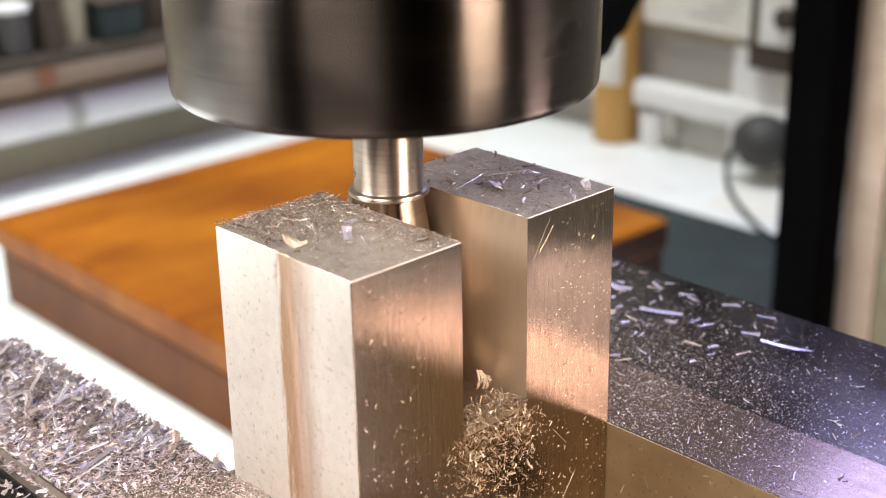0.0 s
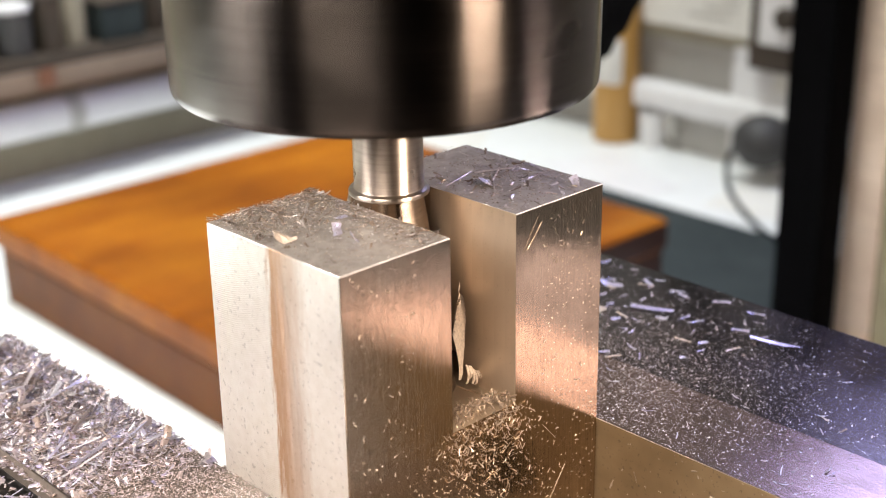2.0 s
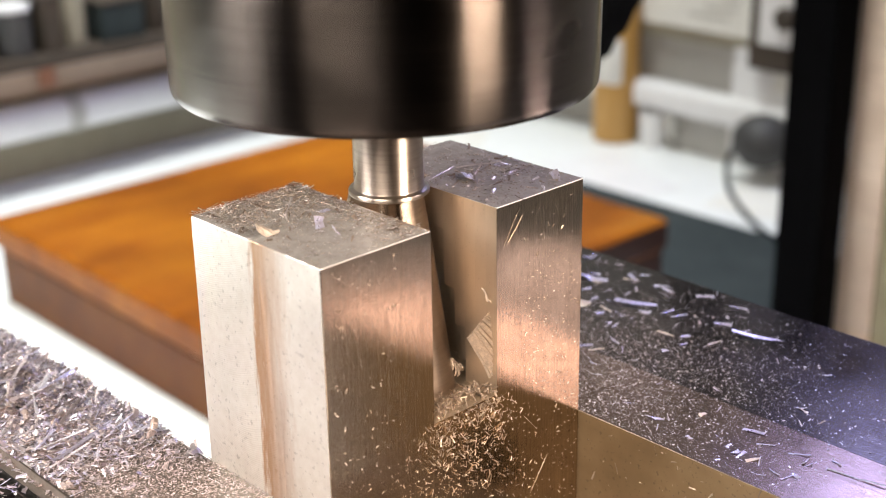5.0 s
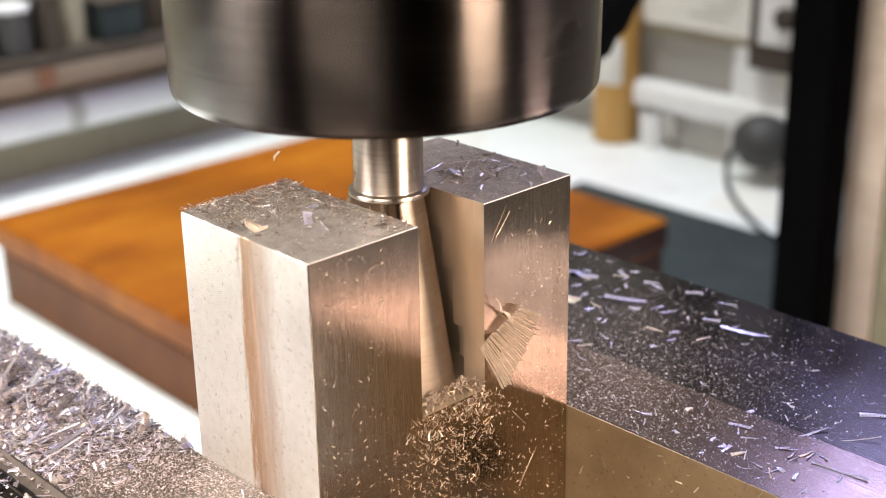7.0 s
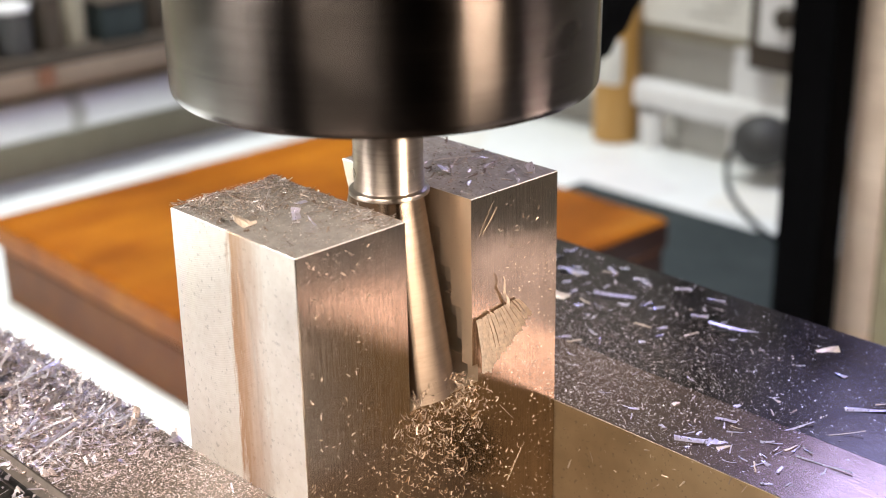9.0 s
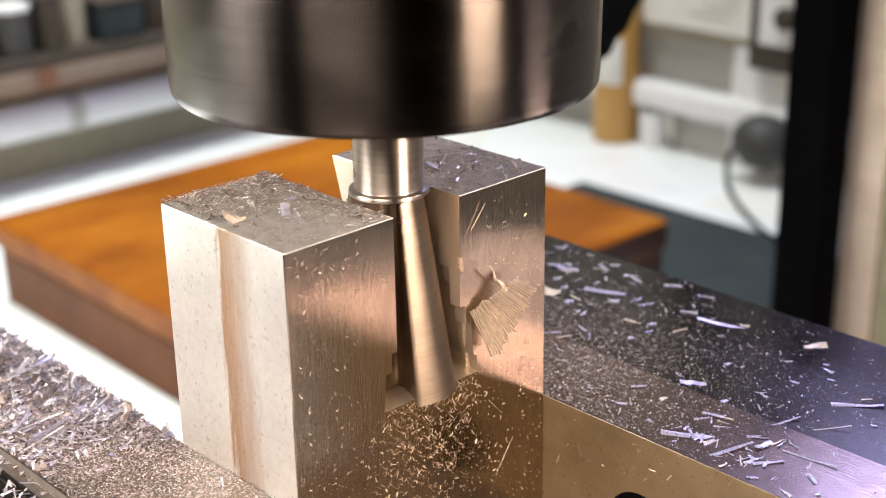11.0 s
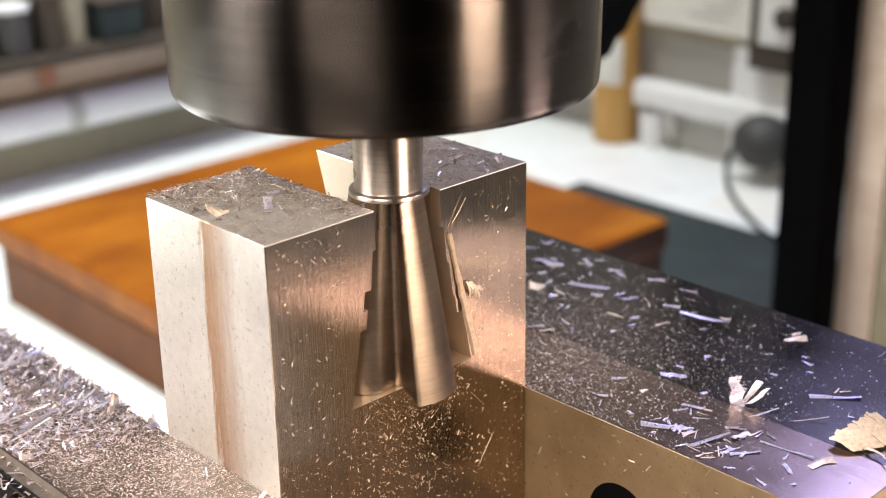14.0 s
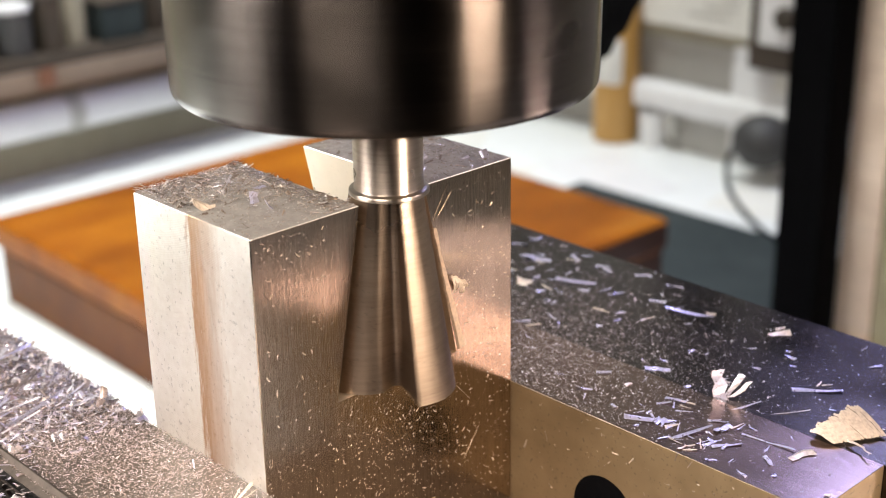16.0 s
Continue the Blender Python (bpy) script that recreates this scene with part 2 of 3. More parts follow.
def bevel_hard(bm, width, keep, seg=1):
    es = [e for e in bm.edges if len(e.link_faces) == 2 and e.calc_face_angle(0) > 0.5 and all(keep(v.co) for v in e.verts)]
    bmesh.ops.bevel(bm, geom=es, offset=width, segments=seg, affect="EDGES")


def workpiece():
    thing = tagged(empty("workpiece"), "machined steel block with a milled slot, clamped between vise jaws", "workpiece")
    bm = bmesh.new()
    # outline from the front, with the finished dovetail
    pts = [(X0, ZLOW), (X0, 0), (S0, 0), (D0, ZB), (D1, ZB), (S1, 0), (X1, 0), (X1, ZLOW)]
    prism_y(bm, pts, YF, YB)
    bmesh.ops.recalc_face_normals(bm, faces=bm.faces)
    # shallow channel down the side face
    for yc in (-11.6, -11.0, -9.8, -9.0, -6.95, -6.7):
        bmesh.ops.bisect_plane(bm, geom=bm.verts[:] + bm.edges[:] + bm.faces[:], plane_co=(0, yc, 0), plane_no=(0, 1, 0))
    for zc in (-1.5, -3.0, -5.0, -8.0, -13.0, -20.0):
        bmesh.ops.bisect_plane(bm, geom=bm.verts[:] + bm.edges[:] + bm.faces[:], plane_co=(0, 0, zc), plane_no=(0, 0, 1))
    # it runs out towards the top; its front half is deeper
    for q in bm.verts:
        if abs(q.co.x - X0) < 0.01 and -11.7 < q.co.y < -6.8:
            run = min(1.0, max(0.0, (-q.co.z - 1.5) / 16.0)) ** 0.6
            deep = 0.0 if q.co.y < -11.4 else 0.12 if q.co.y < -9.5 else 0.035
            q.co.x += deep * min(1.0, run * 1.6)
            q.co.y = -6.95 + (q.co.y + 6.95) * (0.35 + 0.65 * run)
    bevel_hard(bm, 0.12, lambda q: q.x < X0 + 1 or q.x > X1 - 1 or abs(q.z) < 0.01)
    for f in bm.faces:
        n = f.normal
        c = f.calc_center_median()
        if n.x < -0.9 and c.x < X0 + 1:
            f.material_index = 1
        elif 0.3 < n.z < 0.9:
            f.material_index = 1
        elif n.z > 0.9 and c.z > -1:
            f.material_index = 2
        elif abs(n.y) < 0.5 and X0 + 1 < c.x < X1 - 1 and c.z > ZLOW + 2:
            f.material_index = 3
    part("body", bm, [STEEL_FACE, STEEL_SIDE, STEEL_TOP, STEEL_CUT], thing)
    MOVES.append((thing, feed_rows()))
    return thing


def uncut_corners(thing):
    """The corners of the slot still to be cut: short lengths that leave as swarf when the cutter reaches them."""
    ny, nz = 10, 10
    rng = random.Random(5)
    ylen = (0.0 - YF) / ny
    for side, s, d in ((-1, S0, D0), (1, S1, D1)):
        cells = [(j, k, n) for j in range(nz) for n in [math.ceil(abs(d - s) * (j + 1) / nz / 1.35)] for k in range(n)]
        for j, k, n in cells:
            za, zb = ZB * j / nz, ZB * (j + 1) / nz
            wa, wb = abs(d - s) * j / nz, abs(d - s) * (j + 1) / nz
            bm = bmesh.new()
            pts = [(side * wa * k / n, za), (side * wb * k / n, zb), (side * wb * (k + 1) / n, zb), (side * wa * (k + 1) / n, za)]
            if j == 0:
                pts = pts[1:]
            for f in prism_y(bm, pts, 0, ylen):
                f.material_index = 0 if max(abs(v.co.y - f.verts[0].co.y) for v in f.verts) < 0.001 else 1
            first = None
            # the cone's half width at this height, and how far ahead of its axis it cuts there
            edge = abs(s) + (wa + wb) / 2
            off = abs(s) + (wa + wb) / 2 * (k + 0.5) / n
            reach = math.sqrt(max(0.0, edge * edge - off * off))
            for i in range(ny):
                y = YF + ylen * i
                if first is None:
                    ob = part("uncut_corner", bm, [STEEL_FACE, STEEL_CUT], thing)
                    first = ob
                else:
                    ob = new("uncut_corner", first.data)
                    ob.parent = thing
                need = -(y + ylen / 2) - reach
                if need <= 0:
                    need = 0.02
                t = max(0.1, when(need))
                home = pose(s * MM, y * MM, 0)
                if need > FEED[-1][1]:
                    MOVES.append((ob, [(0, home), (16.0, home)]))
                    continue
                # leaves in front of the cutter, drops into the gap between the jaws
                ax, ay, az = (rng.uniform(-70, 70) for k in range(3))
                low = pose(rng.uniform(-14, 14) * MM, (YF - 8 - rng.uniform(0, 16)) * MM, -62 * MM - za * MM * 0.2, ax, ay, az)
                t0 = min(math.floor(t * 2) / 2 + 0.06 + 0.2 * rng.random(), 15.7)
                rows = [(0, home), (t0, home), (t0 + 0.067, low), (16.0, low)]
                MOVES.append((ob, rows))


# ---- vise ----
def vise():
    v = tagged(empty("milling_vise"), "steel milling vise with ground jaws, strewn with swarf", "vise")
    # fixed jaw beyond the workpiece
    bm = boxed(42.21, 78, -80, 70, -75, ZJ - 0.03)
    part("fixed_jaw", bm, JAW_TOP, v)
    bm = boxed(X1 + 0.02, 42.2, -78.3, 70, -75, ZJ, 0.10)
    for f in bm.faces:
        if f.normal.z > 0.9:
            f.material_index = 1
    plate = part("jaw_plate", bm, [JAW_FACE, PLATE_TOP], v, "ground jaw plate with a counterbored bolt hole")
    # flat black discs for the shade inside two counterbored bolt holes
    for y in (-41.5, 43):
        bm = bmesh.new()
        lathe(bm, [(0.01, 0.15), (5.6, 0.15), (6.1, 0.0), (6.1, -0.1), (0.01, -0.1)], 40, cap=False)
        for q in bm.verts:
            q.co = Vector((X1 - q.co.z, y + q.co.x, -54.0 + q.co.y))
        part("bolt_hole_disc", bm, BLACK, plate, "flat black disc for the shade in a bolt hole", smooth=True)
    # moving jaw on the near side
    bm = boxed(-47.0, X0 - 0.02, -80, 73, -75, ZJ, 0.14)
    bmesh.ops.bevel(bm, geom=[e for e in bm.edges if all(q.co.x < -46.8 and q.co.z > ZJ - 0.4 for q in e.verts)], offset=1.3, segments=2, affect="EDGES")
    part("jaw_plate", bm, [NEAR_TOP], v)
    bm = boxed(-95, -49.2, -80, 73, -75, ZJ - 0.2, 0.8)
    part("moving_jaw", bm, JAW_TOP, v)
    bm = boxed(-49.2, -47.0, -79, 72, -75, ZJ - 2.0)
    part("joint_strip", bm, DARK_IRON, v)
    bm = boxed(-110, 85, -85, 42, -120, -75.2, 1.0)
    box(bm, -25, 24, -60, 40, -75.2, ZLOW - 0.02)
    part("vise_bed", bm, NEAR_TOP, v)
    MOVES.append((v, feed_rows()))
    return v


# ---- spindle, collet chuck and dovetail cutter ----
SPIN = 72.0     # degrees each tenth of a second


def spin_rows(start=0.0):
    return [(k / 10, pose(0, 0, 0, 0, 0, start - SPIN * k)) for k in range(161)]


def chuck():
    c = tagged(empty("collet_chuck"), "polished steel collet chuck holding a shank, spinning", "chuck")
    bm = bmesh.new()
    lathe(bm, [(5.2, 17.0), (24.0, 16.6), (28.5, 16.5), (29.0, 16.7), (29.35, 17.2), (29.45, 18.0), (29.5, 22), (29.6, 60), (29.0, 61), (20, 61)], 128)
    part("chuck_body", bm, CHUCK, c, smooth=True)
    bm = bmesh.new()
    lathe(bm, [(20, 61), (22, 63), (22, 140), (30, 142), (30, 230), (5, 230)], 64)
    part("spindle_nose", bm, CHUCK, c, smooth=True)
    MOVES.append((c, spin_rows()))


def cutter():
    c = tagged(empty("dovetail_cutter"), "steel dovetail milling cutter with straight flutes, spinning", "milling cutter")
    bm = bmesh.new()
    lathe(bm, [(5.5, 0.2), (5.8, 0.35), (5.8, 0.75), (5.7, 0.95), (5.1, 1.2), (5.0, 1.5), (5.0, 17.6)], 64)
    part("shank", bm, NECK, c, smooth=True)
    # straight-fluted cone, three teeth: narrow land, relieved back, scooped flute
    bm = bmesh.new()
    nt_, nseg, nz = 3, 40, 8
    rings = []
    for k in range(nz + 1):
        u = k / nz
        z = -28.6 + u * 28.9
        r = 11.55 + (5.85 - 11.55) * u
        deep = 0.62 - 0.28 * u
        ring = []
        for i in range(nt_ * nseg):
            w = (i % nseg) / nseg
            if w < 0.20:
                rr = r * (1.0 - 0.02 * w / 0.20)
            elif w < 0.70:
                rr = r * (0.965 - 0.62 * deep * ((w - 0.20) / 0.50) ** 1.3)
            else:
                q = (w - 0.70) / 0.30
                rr = r * (0.965 - deep * (0.62 + 0.38 * math.sin(math.pi * min(1.0, q * 0.85))))
            ang = 2 * math.pi * (i / (nt_ * nseg)) + 0.04 * (1 - u)
            ring.append(bm.verts.new((rr * math.cos(ang), rr * math.sin(ang), z)))
        rings.append(ring)
    n = nt_ * nseg
    for a, b in zip(rings, rings[1:]):
        for i in range(n):
            bm.faces.new((a[i], a[(i + 1) % n], b[(i + 1) % n], b[i]))
    bm.faces.new(rings[0][::-1])
    bm.faces.new(rings[-1])
    part("fluted_cone", bm, CUTTER, c, smooth=True)
    MOVES.append((c, spin_rows(124.0)))


# ---- surroundings ----
def room():
    bm = boxed(-1300, 840, 260, 906, -330, -300)
    box(bm, 40, 620, -1150, 260, -330, -300)
    bmesh.ops.remove_doubles(bm, verts=bm.verts, dist=0.01)
    tagged(link_mesh("workbench", bm, WHITE_BENCH), "white laminate bench top", "bench", kind="structure")
    bm = boxed(-2000, 2500, 906, 960, -900, 1600)
    tagged(link_mesh("wall_north", bm, OLIVE_WALL), "grey olive wall behind the bench", "wall", kind="structure")
    bm = boxed(840, 900, -2000, 906, -900, 1600)
    tagged(link_mesh("wall_east", bm, GREY_WALL), "pale grey wall beside the bench", "wall", kind="structure")
    bm = boxed(-2060, -2000, -2000, 960, -900, 1600)
    tagged(link_mesh("wall_west", bm, ROOM_WALL), "dark brown workshop wall", "wall", kind="structure")
    bm = boxed(-2060, 900, -2060, -2000, -900, 1600)
    tagged(link_mesh("wall_south", bm, ROOM_WALL), "dark brown workshop wall", "wall", kind="structure")
    bm = boxed(-2060, 2500, -2060, 960, -960, -900)
    tagged(link_mesh("floor", bm, BROWN), "brown workshop floor", "floor", kind="structure")
    bm = boxed(-2060, 2500, -2060, 960, 1600, 1660)
    tagged(link_mesh("ceiling", bm, ROOM_WALL), "dark brown workshop ceiling", "ceiling", kind="structure")


def shade_ends(ob, label=""):
    """Near-black tone on the short ends: their shade put into the colour."""
    if label:
        ob["label"] = label
    ob.data.materials.append(SHADED_END)
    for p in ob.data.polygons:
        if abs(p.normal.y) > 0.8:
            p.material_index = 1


def wooden_box():
    t = tagged(empty("wooden_box"), "varnished orange-brown wooden box standing on the white bench", "box")
    shade_ends(part("lid", boxed(0, 308, 0, 313, -262, -240.5, 5, 3), WOOD, t))
    shade_ends(part("body", boxed(3, 305, 3, 310, -300, -262.2, 2), SHADED_WOOD, t), "sides in the lid's wood, toned down for shade")
    t.matrix_world = pose(0.245, 0.368, 0, 0, 0, -1)


# ---- things on and behind the bench ----
def yellow_bottle():
    t = tagged(empty("amber_bottle"), "amber plastic tube with a white paper label, standing on the bench", "bottle")
    bm = bmesh.new()
    lathe(bm, [(17, -300), (19.5, -298), (20, -290), (20, -140), (16, -132), (8, -128), (8, -110)], 40, 815, 625)
    part("tube", bm, YELLOW, t, smooth=True)
    bm = bmesh.new()
    lathe(bm, [(20.3, -246), (20.5, -245.5), (20.5, -205.5), (20.3, -205)], 40, 815, 625, cap=False)
    for f in [f for f in bm.faces if (f.calc_center_median() - Vector((815, 625, -225))).normalized().dot(Vector((-0.93, 0.36, 0))) < 0.25]:
        bm.faces.remove(f)
    part("label", bm, PAPER, t, "white paper label", smooth=True)


def east_side():
    # papers and boxes against the wall
    t = tagged(empty("notice_board"), "white printed sheet on a board with an olive edge", "notice board")
    part("sheet", boxed(824, 828, 492, 606, -192, -60, 0.5), PAPER, t)
    part("backing", boxed(828.2, 834, 488, 612, -203, -55, 1), OLIVE_WALL, t)
    rng = random.Random(8)
    for i in range(14):
        y = 498 + rng.random() * 84
        z = -180 + i * 8.0
        part("print_bar", boxed(823.4, 824.2, y, min(y + rng.uniform(10, 40), 603), z, z + 2.6), GREY_WALL, t)
    t = tagged(empty("framed_dial"), "dark frame round a white face with a brown knob", "wall gauge")
    part("frame", boxed(812, 835, 420, 489, -212, -90, 3), BROWN, t)
    part("face", boxed(809, 811.8, 430, 478, -190, -100, 1), WHITE_PAINT, t)
    bm = bmesh.new()
    lathe(bm, [(9, 0), (9, 6), (7, 8)], 32)
    for q in bm.verts:
        q.co = Vector((808.8 - q.co.z, 452 + q.co.x, -166 + q.co.y))
    part("knob", bm, BROWN, t, smooth=True)
    # white pipe clipped along the wall
    t = tagged(empty("wall_rail"), "white painted rail fixed along the wall", "rail")
    bm = boxed(814, 839, 360, 780, -266, -243, 6, 3)
    part("rail", bm, WHITE_PAINT, t)
    for y in (410, 560, 720):
        part("bracket", boxed(816, 839.5, y, y + 12, -286, -266.2, 1), GREY_WALL, t)
    t = tagged(empty("white_carton"), "small white carton standing on the bench", "carton")
    part("carton", boxed(826, 838, 405, 512, -300, -216, 1.5), WHITE_PAINT, t)
    part("side_box", boxed(826.5, 838, 489.5, 511, -215.8, -200, 1.5), WHITE_PAINT, t)
    part("flap", boxed(823, 825.8, 405, 470, -230, -214, 0.5), PAPER, t)
    t = tagged(empty("white_cup"), "white enamel cup against the wall", "cup")
    bm = bmesh.new()
    lathe(bm, [(9, -300), (11, -299), (13, -268), (12.2, -268), (10, -296)], 32, 822, 588)
    part("cup", bm, WHITE_PAINT, t, smooth=True)
    t = tagged(empty("grey_panel"), "grey brown board leaning on the wall", "board")
    part("panel", boxed(828, 838, 500, 600, -299.9, -268, 1), GREY_WALL, t)
    # black adaptor with its lead
    t = tagged(empty("power_adaptor"), "rounded dark grey plug adaptor with a thin lead by a carton", "adaptor")
    bm = bmesh.new()
    bmesh.ops.create_uvsphere(bm, u_segments=32, v_segments=20, radius=1)
    for q in bm.verts:
        q.co = Vector((803 + q.co.x * 24, 463 + q.co.y * 25, -266 + q.co.z * 22))
    part("housing", bm, DARK_IRON, t, smooth=True)
    bm = bmesh.new()
    lathe(bm, [(4, 0), (4, 16), (2, 20)], 16)
    for q in bm.verts:
        q.co = Vector((800 + q.co.x, 476 + q.co.z * 0.7, -276 + q.co.y))
    part("strain_relief", bm, BLACK, t, smooth=True)
    cu = bpy.data.curves.new("lead", "CURVE")
    cu.dimensions, cu.bevel_depth, cu.bevel_resolution = "3D", 0.0022, 3
    sp = cu.splines.new("BEZIER")
    pts = [(800, 488, -277), (796, 490, -288), (775, 474, -297), (755, 456, -297.7), (721, 417, -297.7), (699, 385, -297.7), (688, 370, -293.7), (650, 320, -293.7)]
    sp.bezier_points.add(len(pts) - 1)
    for bp, q in zip(sp.bezier_points, pts):
        bp.co = Vector(q) * MM
        bp.handle_left_type = bp.handle_right_type = "AUTO"
    cu.materials.append(BLACK)
    new("lead", cu).parent = t
    # loose sheets on the bench
    for x, y, w, l, rz, m in ((640, 640, 120, 80, 12, PAPER), (730, 560, 70, 110, -20, WHITE_PAINT), (700, 720, 90, 60, 35, PAPER), (760, 420, 60, 90, 5, PAPER)):
        ob = link_mesh("paper_sheet", boxed(-w / 2, w / 2, -l / 2, l / 2, 0, 0.8, 0.2, 1), m)
        ob.matrix_world = pose(x * MM, y * MM, -0.300, 0, 0, rz)
        tagged(ob, "loose paper sheet lying on the white bench", "paper")
    # flat dark slab filling the dark area beside the wooden box
    t = tagged(link_mesh("dark_slab", boxed(572, 697, 60, 560, -300, -296, 1.5), SLATE), "flat dark slate-coloured slab lying on the bench", "mat")


def north_side():
    t = tagged(empty("wall_conduit"), "off-white round conduit along the wall", "conduit")
    bm = bmesh.new()
    lathe(bm, [(15, 0), (15, 900)], 28)
    for q in bm.verts:
        q.co = Vector((60 + q.co.z, 885 + q.co.x, -245 + q.co.y))
    part("pipe", bm, WHITE_PAINT, t, smooth=True)
    for x in (418, 690):
        bm = bmesh.new()
        lathe(bm, [(16.5, 0), (16.5, 14)], 28)
        for q in bm.verts:
            q.co = Vector((x + q.co.z, 885 + q.co.x, -245 + q.co.y))
        part("clip", bm, GREY_WALL, t, smooth=True)
    t = tagged(empty("shelf"), "dark shelf board over a reddish tan fascia", "shelf")
    part("board", boxed(60, 835, 850, 905, -196, -186, 1), BROWN, t)
    part("fascia", boxed(60, 835, 893, 905, -228, -196.2, 1), TAN_BOARD, t)
    # clutter on the shelf
    rng = random.Random(3)
    mats = [BLACK, DARK_IRON, BROWN, OLIVE_WALL, SLATE, BROWN, BLACK, SLATE]
    x = 330.0
    kinds = ["tool_tray", "small_tin", "parts_bin", "paint_pot"]
    labels = {"tool_tray": "dark low tray on the shelf", "small_tin": "small round tin on the shelf",
              "parts_bin": "small dark parts bin on the shelf", "paint_pot": "little pot with a lid on the shelf"}
    i = 0
    while x < 640:
        w = rng.uniform(16, 44)
        h = rng.uniform(14, 46)
        k = kinds[i % 4]
        m = mats[i % 8]
        t = tagged(empty(k), labels[k], k.split("_")[1])
        if i % 2:
            bm = bmesh.new()
            lathe(bm, [(w / 2 - 1, -186), (w / 2, -185), (w / 2, -186 + h), (w / 2 - 1, -185 + h)], 28, x + w / 2, 872)
            part("body", bm, m, t, smooth=True)
            bm = bmesh.new()
            lathe(bm, [(w / 2 + 0.6, -185 + h), (w / 2 + 0.6, -181 + h)], 28, x + w / 2, 872)
            part("lid", bm, WHITE_PAINT if i % 3 else RED, t, smooth=True)
        else:
            part("body", boxed(x, x + w, 855, 890, -186, -186 + h, 1.5), m, t)
            part("rim", boxed(x - 1, x + w + 1, 854, 891, -186 + h + 0.1, -183 + h, 1), BROWN, t)
        x += w + rng.uniform(3, 12)
        i += 1
    t = tagged(empty("red_clip"), "faded red clip hooked on the shelf front", "clip")
    part("clip", boxed(404, 418, 886, 892.8, -222, -200, 2), RED, t)


def machine():
    # black way cover and bright column beside the bench
    t = tagged(empty("machine_column"), "steel machine column with a black way cover", "machine column")
    part("way_cover", boxed(504.5, 529, 229, 256, -300, 300, 2), BLACK, t)
    part("column", boxed(528, 600, 142, 205.9, -300, 300, 0.8), COLUMN, t)
    part("slideway", boxed(527, 600, 206, 228.8, -300, 300, 0.8), COLUMN_EDGE, t, "tan steel slideway")
    t = tagged(empty("hose_arm"), "black flexible hose hanging behind the chuck", "hose")
    bm = bmesh.new()
    n, seg = 16, 26
    rings = []
    for k in range(seg + 1):
        u = k / seg
        c = Vector((300 - 10 * u, 250 - 110 * u, -78 + 170 * u * u + 20 * u))
        rr = 13 + 1.0 * math.sin(k * 2.6)
        rings.append([bm.verts.new(c + Vector((rr * math.cos(6.2832 * i / n), rr * 0.5 * math.sin(6.2832 * i / n), rr * 0.85 * math.sin(6.2832 * i / n)))) for i in range(n)])
    for a, b in zip(rings, rings[1:]):
        for i in range(n):
            bm.faces.new((a[i], a[(i + 1) % n], b[(i + 1) % n], b[i]))
    bm.faces.new(rings[0][::-1])
    bm.faces.new(rings[-1])
    part("hose", bm, BLACK, t, smooth=True)


# ---- swarf ----
def sliver(rng, length, width, curl, thick=0.08):
    """Points and faces of one bent, tapering chip lying along x."""
    n = 5 if length > 0.6 else 3
    vs, fs = [], []
    tw = rng.uniform(-0.8, 0.8)
    bend = rng.uniform(-curl, curl)
    rise = rng.uniform(-curl, curl) * 0.7
    for k in range(n):
        u = k / (n - 1) - 0.5
        w = width * ((0.4 + 0.7 * rng.random()) if width < 0.7 else (0.8 + 0.3 * rng.random()))
        a = tw * u
        cx, cy, cz = u * length + rng.uniform(-0.04, 0.04) * length, bend * length * (u * u - 0.1) + rng.uniform(-0.18, 0.18) * width, abs(rise) * length * u * u
        dy, dz = math.cos(a) * w / 2, math.sin(a) * w / 2
        vs += [(cx, cy - dy, cz - dz), (cx, cy + dy, cz + dz), (cx, cy + dy * 0.3, cz + thick + 0.04 * w)]
    for k in range(n - 1):
        o = 3 * k
        for i in range(3):
            j = (i + 1) % 3
            fs.append((o + i, o + j, o + 3 + j, o + 3 + i))
    fs += [(2, 1, 0), (3 * n - 3, 3 * n - 2, 3 * n - 1)]
    return vs, fs


def heap(name, items, material, seed, label="", category="", kind="stuff", parent=None, moving=True):
    """One mesh of many chips. items: x, y, z, length, width, curl, tilt."""
    rng = random.Random(seed)
    V, F = [], []
    for x, y, z, ln, wd, curl, tilt, ang in items:
        vs, fs = sliver(rng, ln, wd, curl, 0.03 + 0.03 * wd)
        r = Euler((rng.uniform(-tilt, tilt), rng.uniform(-tilt, tilt), ang if ang is not None else rng.uniform(0, 6.2832))).to_matrix()
        o = len(V)
        for q in vs:
            c = r @ Vector(q)
            V.append(((x + c.x) * MM, (y + c.y) * MM, (z + c.z) * MM))
        F += [tuple(i + o for i in f) for f in fs]
    me = bpy.data.meshes.new(name)
    me.from_pydata(V, [], F)
    me.materials.append(material)
    ob = new(name, me)
    if parent:
        ob.parent = parent
    else:
        tagged(ob, label, category, kind=kind)
        if moving:
            MOVES.append((ob, feed_rows()))
    return ob


def pile_height(x, y):
    """Height of the heap on the near jaw."""
    h = 2.3 * max(0.0, min(1.0, (y - 14) / 20)) * max(0.0, min(1.0, (x + 47) / 7)) * max(0.12, min(1.0, (-25.0 - x) / 5))
    return h * (0.65 + 0.9 * noise.noise(Vector((x * 0.16, y * 0.16, 2.0))))


